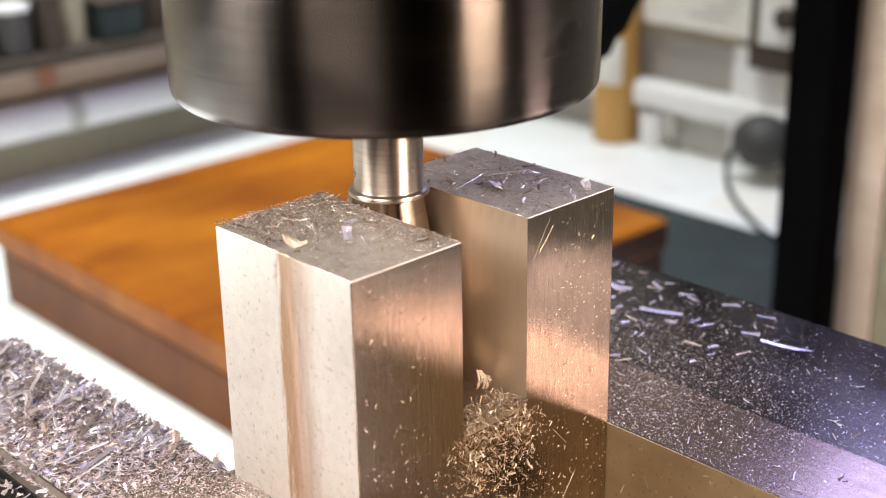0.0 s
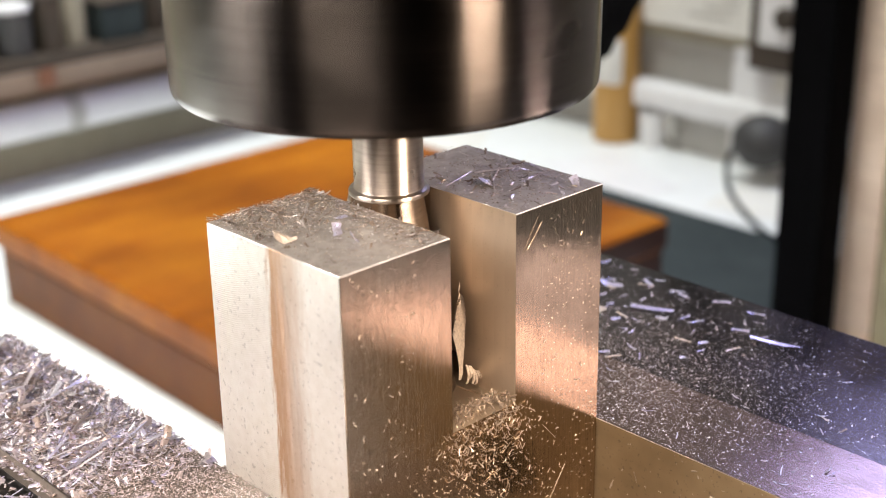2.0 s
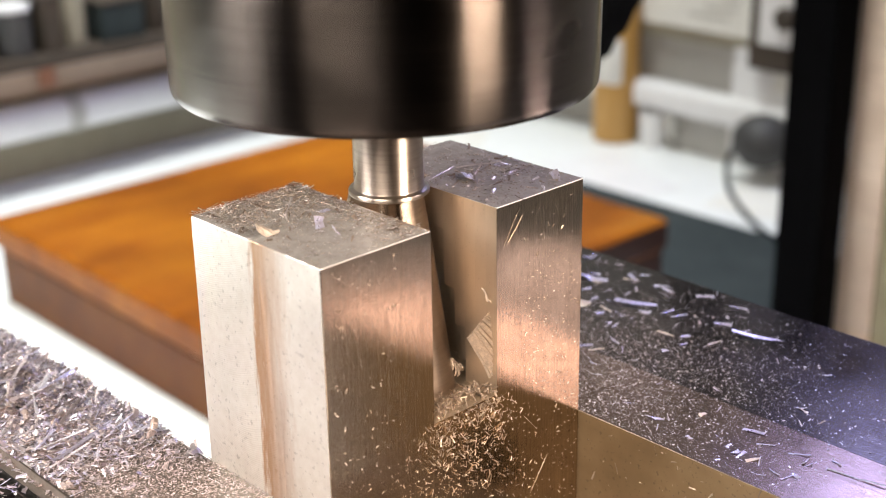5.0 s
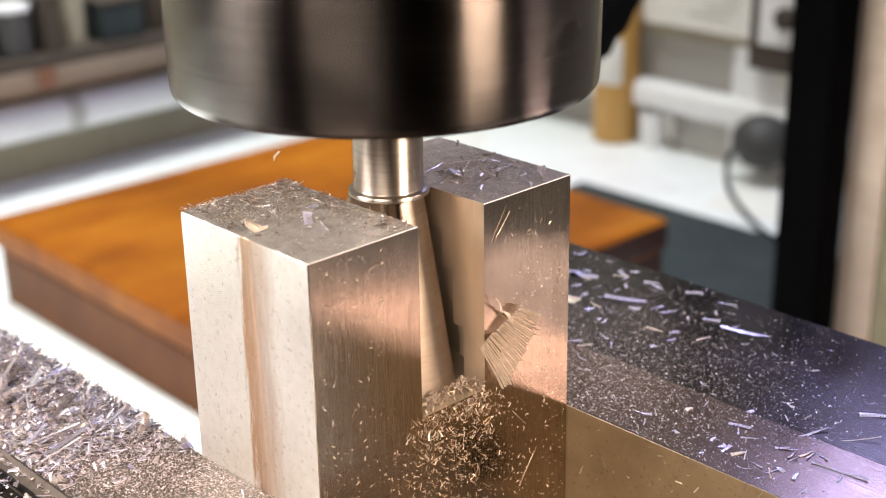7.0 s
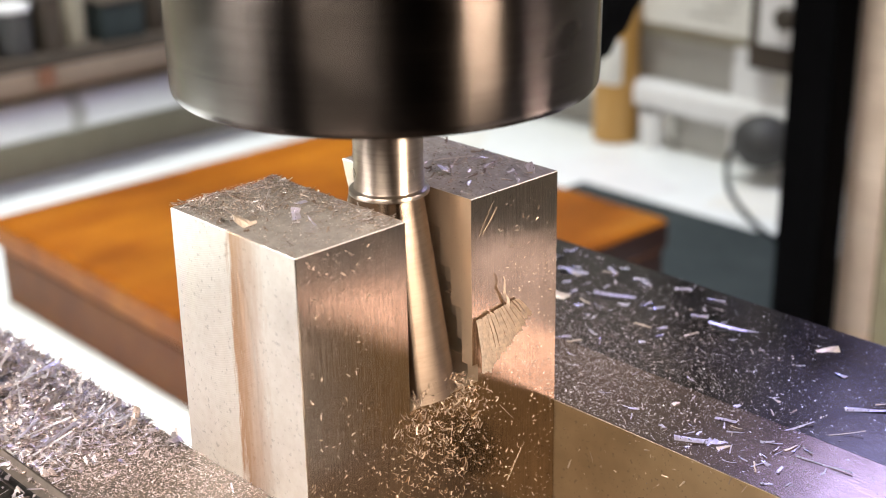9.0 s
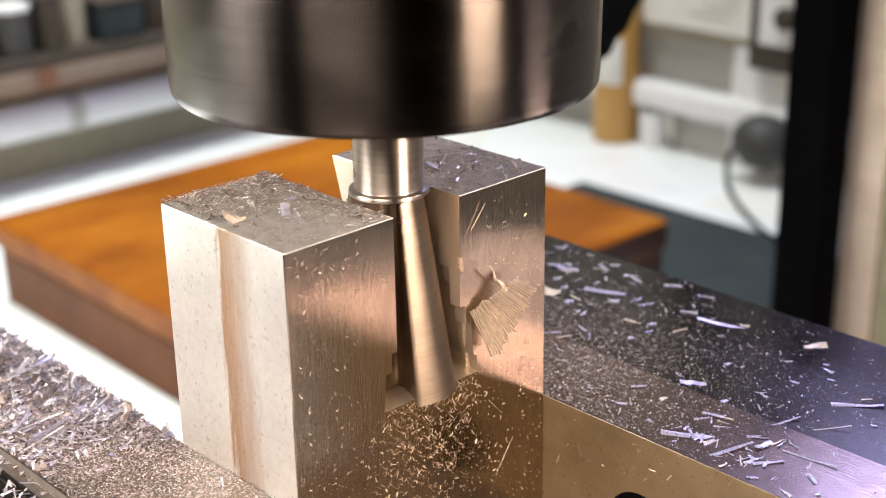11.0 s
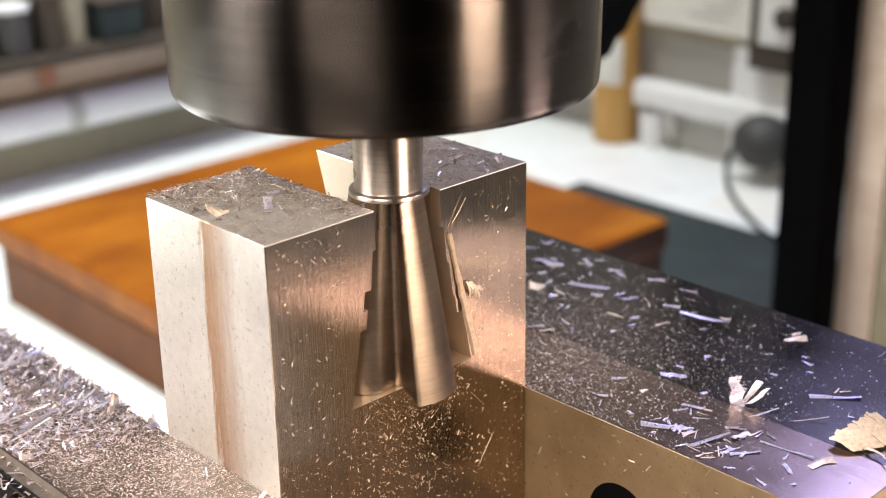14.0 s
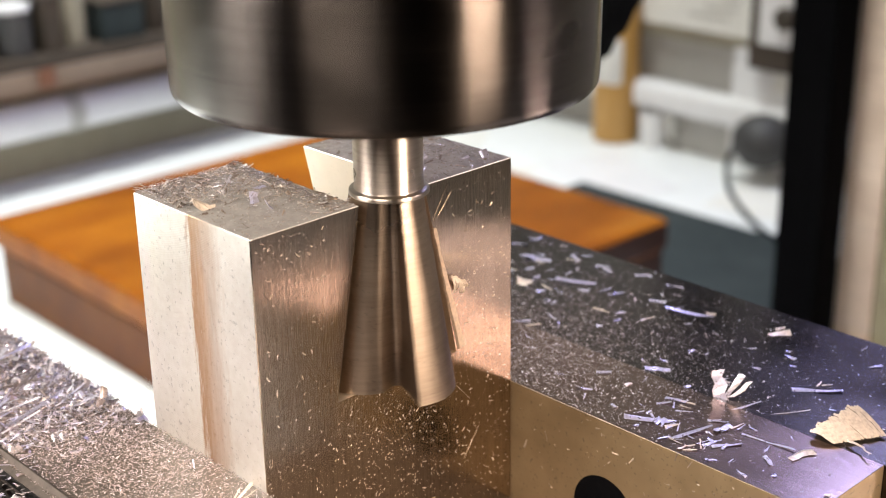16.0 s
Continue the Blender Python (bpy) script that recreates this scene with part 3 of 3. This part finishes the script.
def jaw_swarf():
    rng = random.Random(11)
    it = []
    # heap: crumbs below, then torn flakes and slivers of every size
    while len(it) < 11000:
        x, y = rng.uniform(-47.2, -25.0), rng.uniform(8, 72.5)
        p = min(1.0, max(0.03, (y - 11) / 20))
        if rng.random() > p:
            continue
        h = max(0.0, pile_height(x, y))
        kind = rng.random()
        if kind < 0.58:
            ln, wd, cu = rng.uniform(0.5, 1.5), rng.uniform(0.15, 0.5), 0.25
        elif kind < 0.80:
            ln, wd, cu = rng.uniform(0.9, 2.6), rng.uniform(0.4, 1.1), 0.4
        else:
            ln, wd, cu = rng.uniform(1.8, 4.8), rng.uniform(0.14, 0.45), 0.15
        it.append((x, y, ZJ + 0.1 + rng.random() ** 0.6 * h, ln, wd, cu, 0.6 if kind < 0.8 else 0.35, None))
    for i in range(70):
        x, y = rng.uniform(-44, -28), rng.uniform(20, 70)
        it.append((x, y, ZJ + 0.4 + max(0, pile_height(x, y)), rng.uniform(5, 11), rng.uniform(0.3, 0.9), 0.10, 0.2, rng.uniform(-0.2, 1.3)))
    for x, y, ln in ((-26.6, 8.8, 2.8), (-26.3, 10.0, 2.6), (-26.9, 9.6, 3.0), (-26.6, 18.5, 3.0), (-26.3, 20.0, 2.4), (-27.2, 19.2, 3.4), (-26.8, 25.5, 2.6)):
        it.append((x, y, ZJ + 1.0, ln, 1.2, 0.6, 0.8, 0.4))
    heap("swarf_heap", it, CHIP, 1, "heap of bright torn steel chips on the vise jaw", "swarf")
    # fine dust near the workpiece
    it = []
    while len(it) < 15000:
        x, y = rng.uniform(-47.5, -25.2), rng.uniform(-40, 30)
        if rng.random() < min(1.0, max(0.12, (y + 34) / 34)) * min(1.0, 0.25 + (x + 48) / 12):
            s = rng.uniform(0.08, 0.36) * (3.0 if rng.random() < 0.05 else 1)
            it.append((x, y, ZJ + 0.05 + rng.random() * 0.25, s, rng.uniform(0.08, 0.22), 0.4, 0.5, None))
    heap("fine_swarf", it, FINE, 2, "fine straw-coloured steel filings on the vise jaw", "swarf")
    it = []
    for i in range(1500):
        x, y = rng.uniform(-75, -49.5), rng.uniform(-10, 72)
        it.append((x, y, ZJ + rng.random() * 1.2, rng.uniform(0.4, 2.4), rng.uniform(0.2, 0.7), 0.2, 0.5, None))
    heap("swarf_heap", it, CHIP, 3, "loose steel chips on the moving jaw of the vise", "swarf")
    # far jaw: dust thinning out away from the workpiece
    it = []
    while len(it) < 32000:
        x, y = rng.uniform(24.6, 77.5), rng.uniform(-79, 70)
        d = math.exp(-((x - 30) / 26) ** 2) * math.exp(-((y + 8) / 30) ** 2)
        if rng.random() < 0.03 + d:
            s = rng.uniform(0.05, 0.17) if rng.random() < 0.92 else rng.uniform(0.2, 0.45)
            it.append((x, y, ZJ + 0.03, s, s * rng.uniform(0.3, 0.8), 0.3, 0.4, None))
    heap("steel_dust", it, DUST, 4, "fine steel dust scattered over the dark jaw top", "steel dust")
    it = []
    while len(it) < 200:
        x, y = rng.uniform(25, 77), rng.uniform(-60, 70)
        if rng.random() < 0.10 + math.exp(-((y - 22) / 26) ** 2) + 0.5 * math.exp(-((x - 30) / 8) ** 2 - ((y + 42) / 14) ** 2):
            it.append((x, y, ZJ + 0.08, rng.uniform(0.7, 2.6), rng.uniform(0.15, 0.5), 0.3, 0.25, None))
    heap("loose_swarf", it, FLAKE, 5, "small bright steel chips scattered on the jaw top", "swarf")


def block_swarf():
    rng = random.Random(21)
    it = []
    while len(it) < 5400:
        left = rng.random() < 0.62
        x = rng.uniform(X0 + 0.4, S0 - 0.2) if left else rng.uniform(S1 + 0.3, X1 - 0.4)
        y = rng.uniform(YF + 0.5, YB)
        p = 0.10 + 0.9 * max(0, (y + 9) / 16) if left else 0.14 + 0.4 * math.exp(-((x - 16) / 6) ** 2 - ((y + 9) / 5) ** 2)
        if left:
            p += 0.5 * math.exp(-((x + 8) / 3) ** 2)
        if rng.random() < p:
            big = rng.random() < 0.06
            it.append((x, y, 0.05 + rng.random() * (0.5 if y > 2 else 0.12), rng.uniform(0.9, 2.0) if big else rng.uniform(0.08, 0.42),
                       rng.uniform(0.2, 0.6) if big else rng.uniform(0.07, 0.24), 0.25, 0.45, None))
    it += [(-14.7, -1.2, 0.12, 9.0, 0.35, 0.04, 0.05, 0.75), (15.5, -8, 0.1, 9.0, 0.5, 0.05, 0.06, 0.6), (18, -6, 0.1, 7.5, 0.7, 0.06, 0.05, -0.3),
           (13, -10, 0.15, 6.0, 0.5, 0.1, 0.1, 0.9), (20, -12, 0.1, 5.0, 0.25, 0.1, 0.1, 0.2), (11, -5, 0.1, 8.0, 0.25, 0.05, 0.1, 0.3)]
    heap("top_swarf", it, TOP_CHIP, 6, "tan filings and slivers lying on the top of the block", "swarf")
    # bright flakes standing out on the top
    for x, y, ln, wd, ang in ((-22.8, -7.2, 2.8, 1.3, -0.2), (-15.8, -9.6, 2.0, 1.1, 1.1), (-12.0, -5.8, 1.4, 0.8, 0.2), (20.7, -19.0, 1.9, 1.0, 1.3), (12.2, -9.5, 2.2, 1.2, 1.2), (-16.0, -13.5, 2.2, 1.0, 0.4)):
        heap("steel_flake", [(x, y, 0.35, ln * 1.25, wd * 1.4, 0.3, 0.8, ang)], FLAKE if x > -20 else CHIP_TAN, int(x * 10), "bright curled steel flake on the block top", "steel chip", kind=" ")
    # specks and threads clinging to the front face
    it = []
    while len(it) < 1900:
        x, z = rng.uniform(X0 + 0.5, X1 - 0.5), rng.uniform(-58, -0.8)
        if S0 - 5.5 < x < S1 + 5.5 and z > ZB - 0.3:
            continue
        p = 0.30 + 0.9 * math.exp(-((x - 0) / 9) ** 2 - ((z + 37) / 10) ** 2)
        if rng.random() < p:
            s = rng.uniform(0.06, 0.30) if rng.random() < 0.9 else rng.uniform(0.35, 0.9)
            it.append((x, z, 0, s, min(0.18, s * rng.uniform(0.3, 0.8)), 0.4, 0.3, None))
    it += [(8.9, -3.6, 0, 5.6, 0.16, 0.05, 0.02, 1.0), (9.6, -4.2, 0, 4.4, 0.16, 0.05, 0.02, 0.85), (13.1, -36.0, 0, 4.6, 0.07, 0.02, 0.02, -0.85), (15.5, -45, 0, 8.5, 0.08, 0.05, 0.02, 0.95)]
    ob = heap("clinging_swarf", it, CLING, 7, "fine filings clinging to the front of the block", "swarf")
    me = ob.data
    for q in me.vertices:          # stand the sheet of chips up against the face
        x, y, z = q.co
        q.co = (x, YF * MM - z - 0.00002, y)


def jaw_face_swarf():
    rng = random.Random(41)
    it = []
    for i in range(95):
        y, z = rng.uniform(-79, YF - 1), ZJ - abs(rng.gauss(0, 9)) - 0.3
        if (y + 41.5) ** 2 + (z + 54) ** 2 < 44:
            continue
        s = rng.uniform(0.12, 0.5) if rng.random() < 0.88 else rng.uniform(0.8, 2.0)
        it.append((y, z, 0, s, min(0.3, 0.4 * s), 0.4, 0.3, None))
    ob = heap("clinging_swarf", it, CLUMP, 12, "specks and slivers clinging to the jaw plate", "swarf")
    for q in ob.data.vertices:
        y, z, x = q.co
        q.co = (X1 * MM - x, y, z)


def clump(n, seed, x0, x1, height, low, big, label, inside=6.0, lip=1.6):
    """Chips heaped on the slot floor at its mouth and spilling down the front face."""
    rng = random.Random(seed)
    it = []
    for i in range(n):
        x = rng.uniform(x0, x1)
        mid = max(0.0, 1 - abs(x - (x0 + x1) / 2) / ((x1 - x0) * 0.62))
        ln = rng.uniform(0.35, big) * (1.0 if rng.random() < 0.75 else 0.5)
        if height > 0 and rng.random() < 0.74:
            y = YF - 0.6 + rng.random() * inside
            z = ZB + 0.15 + rng.random() * height * (0.35 + 0.65 * mid) * max(0.2, 1 - (y - YF) / (inside + 2))
        else:
            u = rng.random() ** 1.5
            z = ZB - 0.1 - u * (ZB - low)
            x = (x0 + x1) / 2 + (x - (x0 + x1) / 2) * (1.0 + 0.35 * u)
            y = YF - 0.12 - rng.random() * lip * (1 - u)
        it.append((x, y, z, ln, rng.uniform(0.10, 0.10 + 0.16 * big), 0.4, 1.3, None))
    return heap("swarf_clump", it, CLUMP, seed, label, "swarf", moving=False)


def falling(ob, t, dx, fall=0.35):
    """Rides with the block, then slides off and drops between the jaws."""
    rows = [(u, pose(0, d * MM, 0)) for u, d in FEED if u < t - 0.05]
    rows.append((t, pose(0, fed(t) * MM, 0)))
    rows.append((t + fall * 0.5, pose(dx * MM, (fed(t) - 3) * MM, -12 * MM, 10, 0, 4)))
    rows.append((t + fall, pose(dx * MM, (fed(t + fall) - 6) * MM, -36 * MM, 14, 0, 8)))
    rows += [(u, pose(dx * MM, (d - 6) * MM, -36 * MM, 14, 0, 8)) for u, d in FEED if u > t + fall + 0.1]
    MOVES.append((ob, rows))


def comb_chip(thing, n, length, spread, pitch, curl, seed):
    """A fan of fine parallel strips, as a roughing tooth sheds them."""
    rng = random.Random(seed)
    for i in range(n):
        bm = bmesh.new()
        u = i / (n - 1)
        a = (u - 0.3) * spread
        w = pitch * rng.uniform(1.0, 1.15)
        ln = length * (1 - 0.6 * u) * rng.uniform(0.6, 1.08)
        prev = None
        for k in range(7):
            q = k / 6
            r = q * ln
            x = u * pitch * n + math.sin(a) * r + rng.uniform(-1, 1) * 0.05
            z = -math.cos(a) * r - 1.6 * u - 1.3 * noise.noise(Vector((i * 0.37, seed, 0)))
            y = -curl * math.sin(q * 2.6) * (1 + 0.3 * rng.random()) - 0.12 * rng.random()
            ww = w + 1.05 * r * spread / n
            ring = [bm.verts.new((x - ww / 2, y, z)), bm.verts.new((x + ww / 2, y, z)), bm.verts.new((x + ww / 4, y - 0.1, z)), bm.verts.new((x - ww / 4, y - 0.1, z))]
            if prev:
                for j in range(4):
                    bm.faces.new((prev[j], prev[(j + 1) % 4], ring[(j + 1) % 4], ring[j]))
            else:
                bm.faces.new(ring)
            prev = ring
        bm.faces.new(prev[::-1])
        part("strip", bm, PEEL, thing)


def fan_chip(thing, n=30):
    rng = random.Random(14)
    for i in range(n):
        bm, prev = bmesh.new(), None
        u = i / (n - 1)
        a = 0.08 + 0.58 * u
        top = 0.9 * u + 0.5 * noise.noise(Vector((i * 0.5, 3.0, 0)))
        ln = 9.0 * (1 - 0.58 * u) * rng.uniform(0.94, 1.05)
        for k in range(9):
            q = k / 8
            r = q * ln
            gap = (8.6 + 0.58 * r) / n
            wob = 0.10 * noise.noise(Vector((i * 0.8, q * 5, 7.0)))
            x, z = 8.6 * u + math.sin(a) * r + wob, top - math.cos(a) * r
            y = -0.7 * math.sin(q * 2.2) - 0.10 * (i % 2) - 0.06 * rng.random()
            h = gap * 0.42
            ring = [bm.verts.new(c) for c in ((x - h, y, z), (x + h, y, z), (x + 0.02, y - 0.34, z))]
            if prev:
                for j in range(3):
                    bm.faces.new((prev[j], prev[(j + 1) % 3], ring[(j + 1) % 3], ring[j]))
            else:
                bm.faces.new(ring)
            prev = ring
        bm.faces.new(prev[::-1])
        part("strip", bm, PEEL, thing)
    # twisted strand rising from its edge
    bm, prev = bmesh.new(), None
    for k in range(9):
        q = k / 8
        c = Vector((6.2 - 1.4 * q + 0.25 * math.sin(q * 9), -0.4 - 0.3 * q, 0.2 + 5.4 * q))
        w = 0.42 * (1 - 0.75 * q)
        ring = [bm.verts.new(c + Vector((w * math.cos(q * 6 + g), w * math.sin(q * 6 + g) * 0.6, 0))) for g in (0.0, 2.1, 4.2)]
        if prev:
            for j in range(3):
                bm.faces.new((prev[j], prev[(j + 1) % 3], ring[(j + 1) % 3], ring[j]))
        else:
            bm.faces.new(ring)
        prev = ring
    bm.faces.new(prev[::-1])
    part("strand", bm, PEEL, thing)


def curled_chips():
    fan = tagged(empty("curled_chip"), "fan-shaped tan chip of fine parallel strips peeling from the slot", "steel chip")
    fan_chip(fan)
    j = ZJ * MM
    rows = [(0, pose(-0.0020, -0.0150, -0.0180, 0, -6, 62)), (2, pose(-0.0014, -0.0140, -0.0172, 0, -12, 40)), (4, pose(-0.0002, -0.0140, -0.0172, 0, -22, 14)),
            (6.5, pose(0.0040, (YF + fed(6.5) - 0.3) * MM, -0.0212, 0, -24, -8)), (7, pose(0.0045, (YF + fed(7) - 0.3) * MM, -0.0212, 0, -22, -7)),
            (7.5, pose(0.0051, (YF + fed(7.5) - 0.3) * MM, -0.0208, 0, -17, -6)), (8, pose(0.0057, (YF + fed(8) - 0.3) * MM, -0.0195, 0, -11, -5)),
            (8.5, pose(0.0062, (YF + fed(8.5) - 0.3) * MM, -0.0191, 0, -5, -3)),
            (9, pose(0.0066, (YF + fed(9) - 0.25) * MM, -0.0186, 0, 0, 0)), (11.3, pose(0.0076, (YF + fed(11.3) - 0.3) * MM, -0.0182, 0, -20, -16)), (13.0, pose(0.0082, (YF + fed(13.0) - 0.3) * MM, -0.0182, 0, -22, -18)),
            (13.15, pose(0.0180, -0.0200, -0.0100, -30, -10, 0)), (13.3, pose(0.0380, -0.0430, -0.0150, -60, 0, 75)),
            (13.42, pose(0.0494, -0.0743 + fed(13.42) * MM, j + 0.0003, -90, 0, 145))]
    rows += [(t, pose(0.0494, -0.0743 + d * MM, j + 0.0003, -90, 0, 145)) for t, d in FEED if t > 13.45]
    MOVES.append((fan, rows))
    burr = tagged(empty("burr"), "small ragged tan burr standing on the slot edge", "burr")
    comb_chip(burr, 6, 3.6, 0.35, 0.36, 0.5, 9)
    rows = [(t, pose(0.003, (YF + 7 + d) * MM, -0.024)) for t, d in FEED if t < 9.2]
    rows += [(t, pose(0.0108, (YF + d - 0.35) * MM, -0.0155, 0, -8, 0)) for t, d in FEED if t > 11]
    MOVES.append((burr, rows))
    # long thin burr that the cutter leaves on the edge of the slot
    rng = random.Random(63)
    bm, prev = bmesh.new(), None
    for k in range(15):
        q = k / 14
        w = 0.34 + 0.34 * q + rng.uniform(-0.1, 0.1)
        x, y, z = rng.uniform(-0.08, 0.08), -0.25 - 0.9 * q * q, -21.0 * q
        ring = [bm.verts.new(c) for c in ((x - w, y + 0.2, z), (x + w, y - 0.1, z), (x + w * 0.9, y - 0.2, z), (x - w * 0.6, y - 0.15, z))]
        if prev:
            for j_ in range(4):
                bm.faces.new((prev[j_], prev[(j_ + 1) % 4], ring[(j_ + 1) % 4], ring[j_]))
        else:
            bm.faces.new(ring)
        prev = ring
    bm.faces.new(prev[::-1])
    edge = tagged(link_mesh("burr", bm, CHIP_TAN), "long pale burr hanging along the slanted slot edge", "burr")
    rows = [(t, pose(4.2 * MM, (YF + 0.5 + d) * MM, (ZB + 0.6) * MM, 88, 0, 0)) for t, d in FEED if t < 9.2]
    rows += [(t, pose((6.1 + 1.3 * min(1.0, (t - 11.3) / 2.7)) * MM, (YF + d) * MM, -7.0 * MM, 0, -12.6, 0)) for t, d in FEED if t > 11]
    MOVES.append((edge, rows))


def arriving_chip(name, parts_, label, x, y, t, rz, seed, mat_=None):
    """A chip that lands on the jaw and then rides along. x, y: where it rests on the vise."""
    if t > 0:
        t = math.floor(t * 2) / 2 + 0.43
    it = [(px, py, 0.12, ln, wd, cu, ti, an) for px, py, ln, wd, cu, ti, an in parts_]
    ob = heap(name, it, mat_ or FLAKE, seed, label, "steel chip", kind=" ", moving=False)
    ob["group"] = "chips on the vise"
    rest = lambda u: pose(x * MM, (y + fed(u)) * MM, ZJ * MM, 0, 0, rz)
    if t <= 0:
        MOVES.append((ob, [(u, rest(u)) for u, d in FEED]))
        return ob
    a = pose(6 * MM, -14 * MM, -20 * MM, 60, 20, rz - 60)
    rows = [(0, pose(4 * MM, 1 * MM, -24 * MM, 60, 20, rz - 60)), (t - 0.3, pose(4 * MM, 1 * MM, -24 * MM, 60, 20, rz - 60)), (t - 0.22, a),
            (t - 0.1, pose((x + 6) / 2 * MM, (y + fed(t) - 14) / 2 * MM, 6 * MM, 30, -30, rz - 20)), (t, rest(t))]
    rows += [(u, rest(u)) for u, d in FEED if u > t + 0.05]
    MOVES.append((ob, rows))
    return ob


def jaw_chips():
    flat = lambda ln, wd: [(0, 0, ln, wd, 0.12, 0.12, 0.0)]
    L = "bright steel chip lying on the jaw top"
    data = [(66.0, -25.6, 9.0, 1.3, -67, 0), (63.2, -1.8, 8.5, 1.9, -58, 0), (66.6, 11.8, 5.2, 2.2, -81, 0), (56.1, 5.6, 3.1, 2.8, -45, 0),
            (30.1, -47.0, 10.3, 1.1, -45, 8.9), (29.2, -52.6, 10.1, 0.9, -22, 9.3), (36.0, -62.8, 8.3, 0.5, -82, 4.8), (36.1, -68.3, 4.1, 1.6, -23, 13.2),
            (55.6, -58.8, 7.7, 0.9, -50, 6.6), (43.4, -53.9, 5.4, 0.5, -22, 6.0), (44.0, -35.8, 4.2, 1.4, -46, 10.8), (69.6, -42.2, 4.0, 1.8, -45, 8.2),
            (34.8, -55.5, 3.8, 1.2, -9, 10.0), (37.4, -44.8, 3.5, 1.0, -78, 3.4), (31.0, -59.0, 4.7, 0.7, -35, 10.5), (45.8, -59.6, 6.8, 0.25, -45, 5.2)]
    rng = random.Random(88)
    # loose clutter: the near corner of the plate fills up over time, the far end is littered from the start
    for k in range(44):
        data.append((rng.uniform(25.5, 38), rng.gauss(-52, 8), rng.uniform(0.8, 3.2), rng.uniform(0.25, 0.8), rng.gauss(-40, 45), rng.uniform(2.5, 12)))
    for k in range(16):
        data.append((rng.uniform(42, 74), rng.uniform(-66, -28), rng.uniform(0.8, 2.2), rng.uniform(0.3, 0.8), rng.gauss(-50, 40), rng.uniform(5.0, 12)))
    for k in range(46):
        data.append((rng.uniform(42, 76), rng.uniform(-22, 30), rng.uniform(1.0, 3.4), rng.uniform(0.4, 1.0), rng.gauss(-50, 30), 0))
    for i, (x, y, ln, wd, rz, t) in enumerate(data):
        arriving_chip("steel_chip", flat(ln, wd), L, x, y, t, rz, 300 + i, CHIP_TAN if i % 4 == 3 else FLAKE)
    # upright forked flake
    fork = arriving_chip("forked_chip", [(-0.6, 0, 5.6, 2.6, 0.3, 0.1, 0.0), (1.9, 0, 6.0, 1.5, 0.3, 0.1, 0.0), (2.6, 0.6, 4.4, 2.4, 0.3, 0.1, 0.0)],
                  "forked bright steel flake standing on the jaw top", 42.9, -49.6, 11.8, -45, 77)
    # its three leaves stand up and lean apart
    per = len(fork.data.vertices) // 3
    for q in fork.data.vertices:
        k = q.index // per
        lean = (-0.15, 0.55, 0.95)[k]
        cx = (-0.6, 1.9, 2.6)[k]
        u, v, w = q.co.x / MM - cx, q.co.y / MM, q.co.z / MM
        u, v = u * 0.8, v * 0.8
        up_ = u + 2.3
        q.co = ((cx * 0.3 + math.sin(lean) * up_ + math.cos(lean) * v) * MM, (w * 1.2 + 0.15 * up_) * MM, math.cos(lean) * up_ * MM)
    # bundle on the near jaw beside the block
    arriving_chip("chip_bundle", [(0, 0, 5, 0.5, 0.1, 0.1, 0.5), (0.6, 0.5, 4.6, 0.6, 0.1, 0.1, 0.35), (-0.5, 0.7, 4.0, 0.5, 0.1, 0.1, 0.7), (0.3, -0.8, 3.6, 0.5, 0.1, 0.1, 0.2)],
                  "bundle of straw-coloured slivers beside the block", -27.9, -19.2, 13.9, 0, 78, CHIP_TAN)
    arriving_chip("steel_chip", flat(3.6, 0.35), "thin bright sliver on the near jaw", -28.0, -7.3, 6.9, 60, 79)
    # chips that cross the air on their way down to the bench
    for k, (t, a, b) in enumerate(((1.35, (-22, 20, -14), (-30, 44, -46)), (6.9, (-4, 12, 3), (-8, 24, 4)), (12.4, (30, 26, -12), (60, 30, -30)))):
        ob = heap("flying_chip", [(0, 0, 0, 3.4, 0.8, 0.3, 0.6, 0.8)], CHIP_TAN, 90 + k, "small tan chip flung off by the cutter", "steel chip", kind=" ", moving=False)
        st, mid, end = pose(2 * MM, 3 * MM, -20 * MM), [v * MM for v in a], [v * MM for v in b]
        fin = pose(150 * MM, (150 + 40 * k) * MM, -0.2998, 0, 0, 40)
        MOVES.append((ob, [(0, st), (t - 0.1, st), (t, pose(*mid, 40, 50, 20)), (t + 0.15, pose(*end, 70, 80, 60)), (t + 0.45, fin), (16.0, fin)]))


room()
wooden_box()
yellow_bottle()
east_side()
north_side()
machine()
wp = workpiece()
uncut_corners(wp)
vise()
chuck()
cutter()
jaw_swarf()
block_swarf()
jaw_face_swarf()
jaw_chips()
curled_chips()
lab = "tangled straw-coloured chips packed at the mouth of the slot"
falling(clump(420, 31, -6.2, 5.6, 4.4, -38.5, 2.2, lab), 1.2, 1.0)
falling(clump(420, 32, -6.4, 5.7, 3.4, -37.0, 1.7, lab, 4.5, 0.5), 9.7, -1.0)
falling(clump(170, 33, -8.5, 7.0, 0.0, -43.0, 1.5, lab, lip=0.4), 13.2, 0.5)
falling(clump(150, 34, -11.0, 9.0, 0.0, -48.0, 1.1, lab, lip=0.3), 15.9, 0.5)


def motions():
    for ob, rows in MOVES:
        walk(ob, rows)


motions()
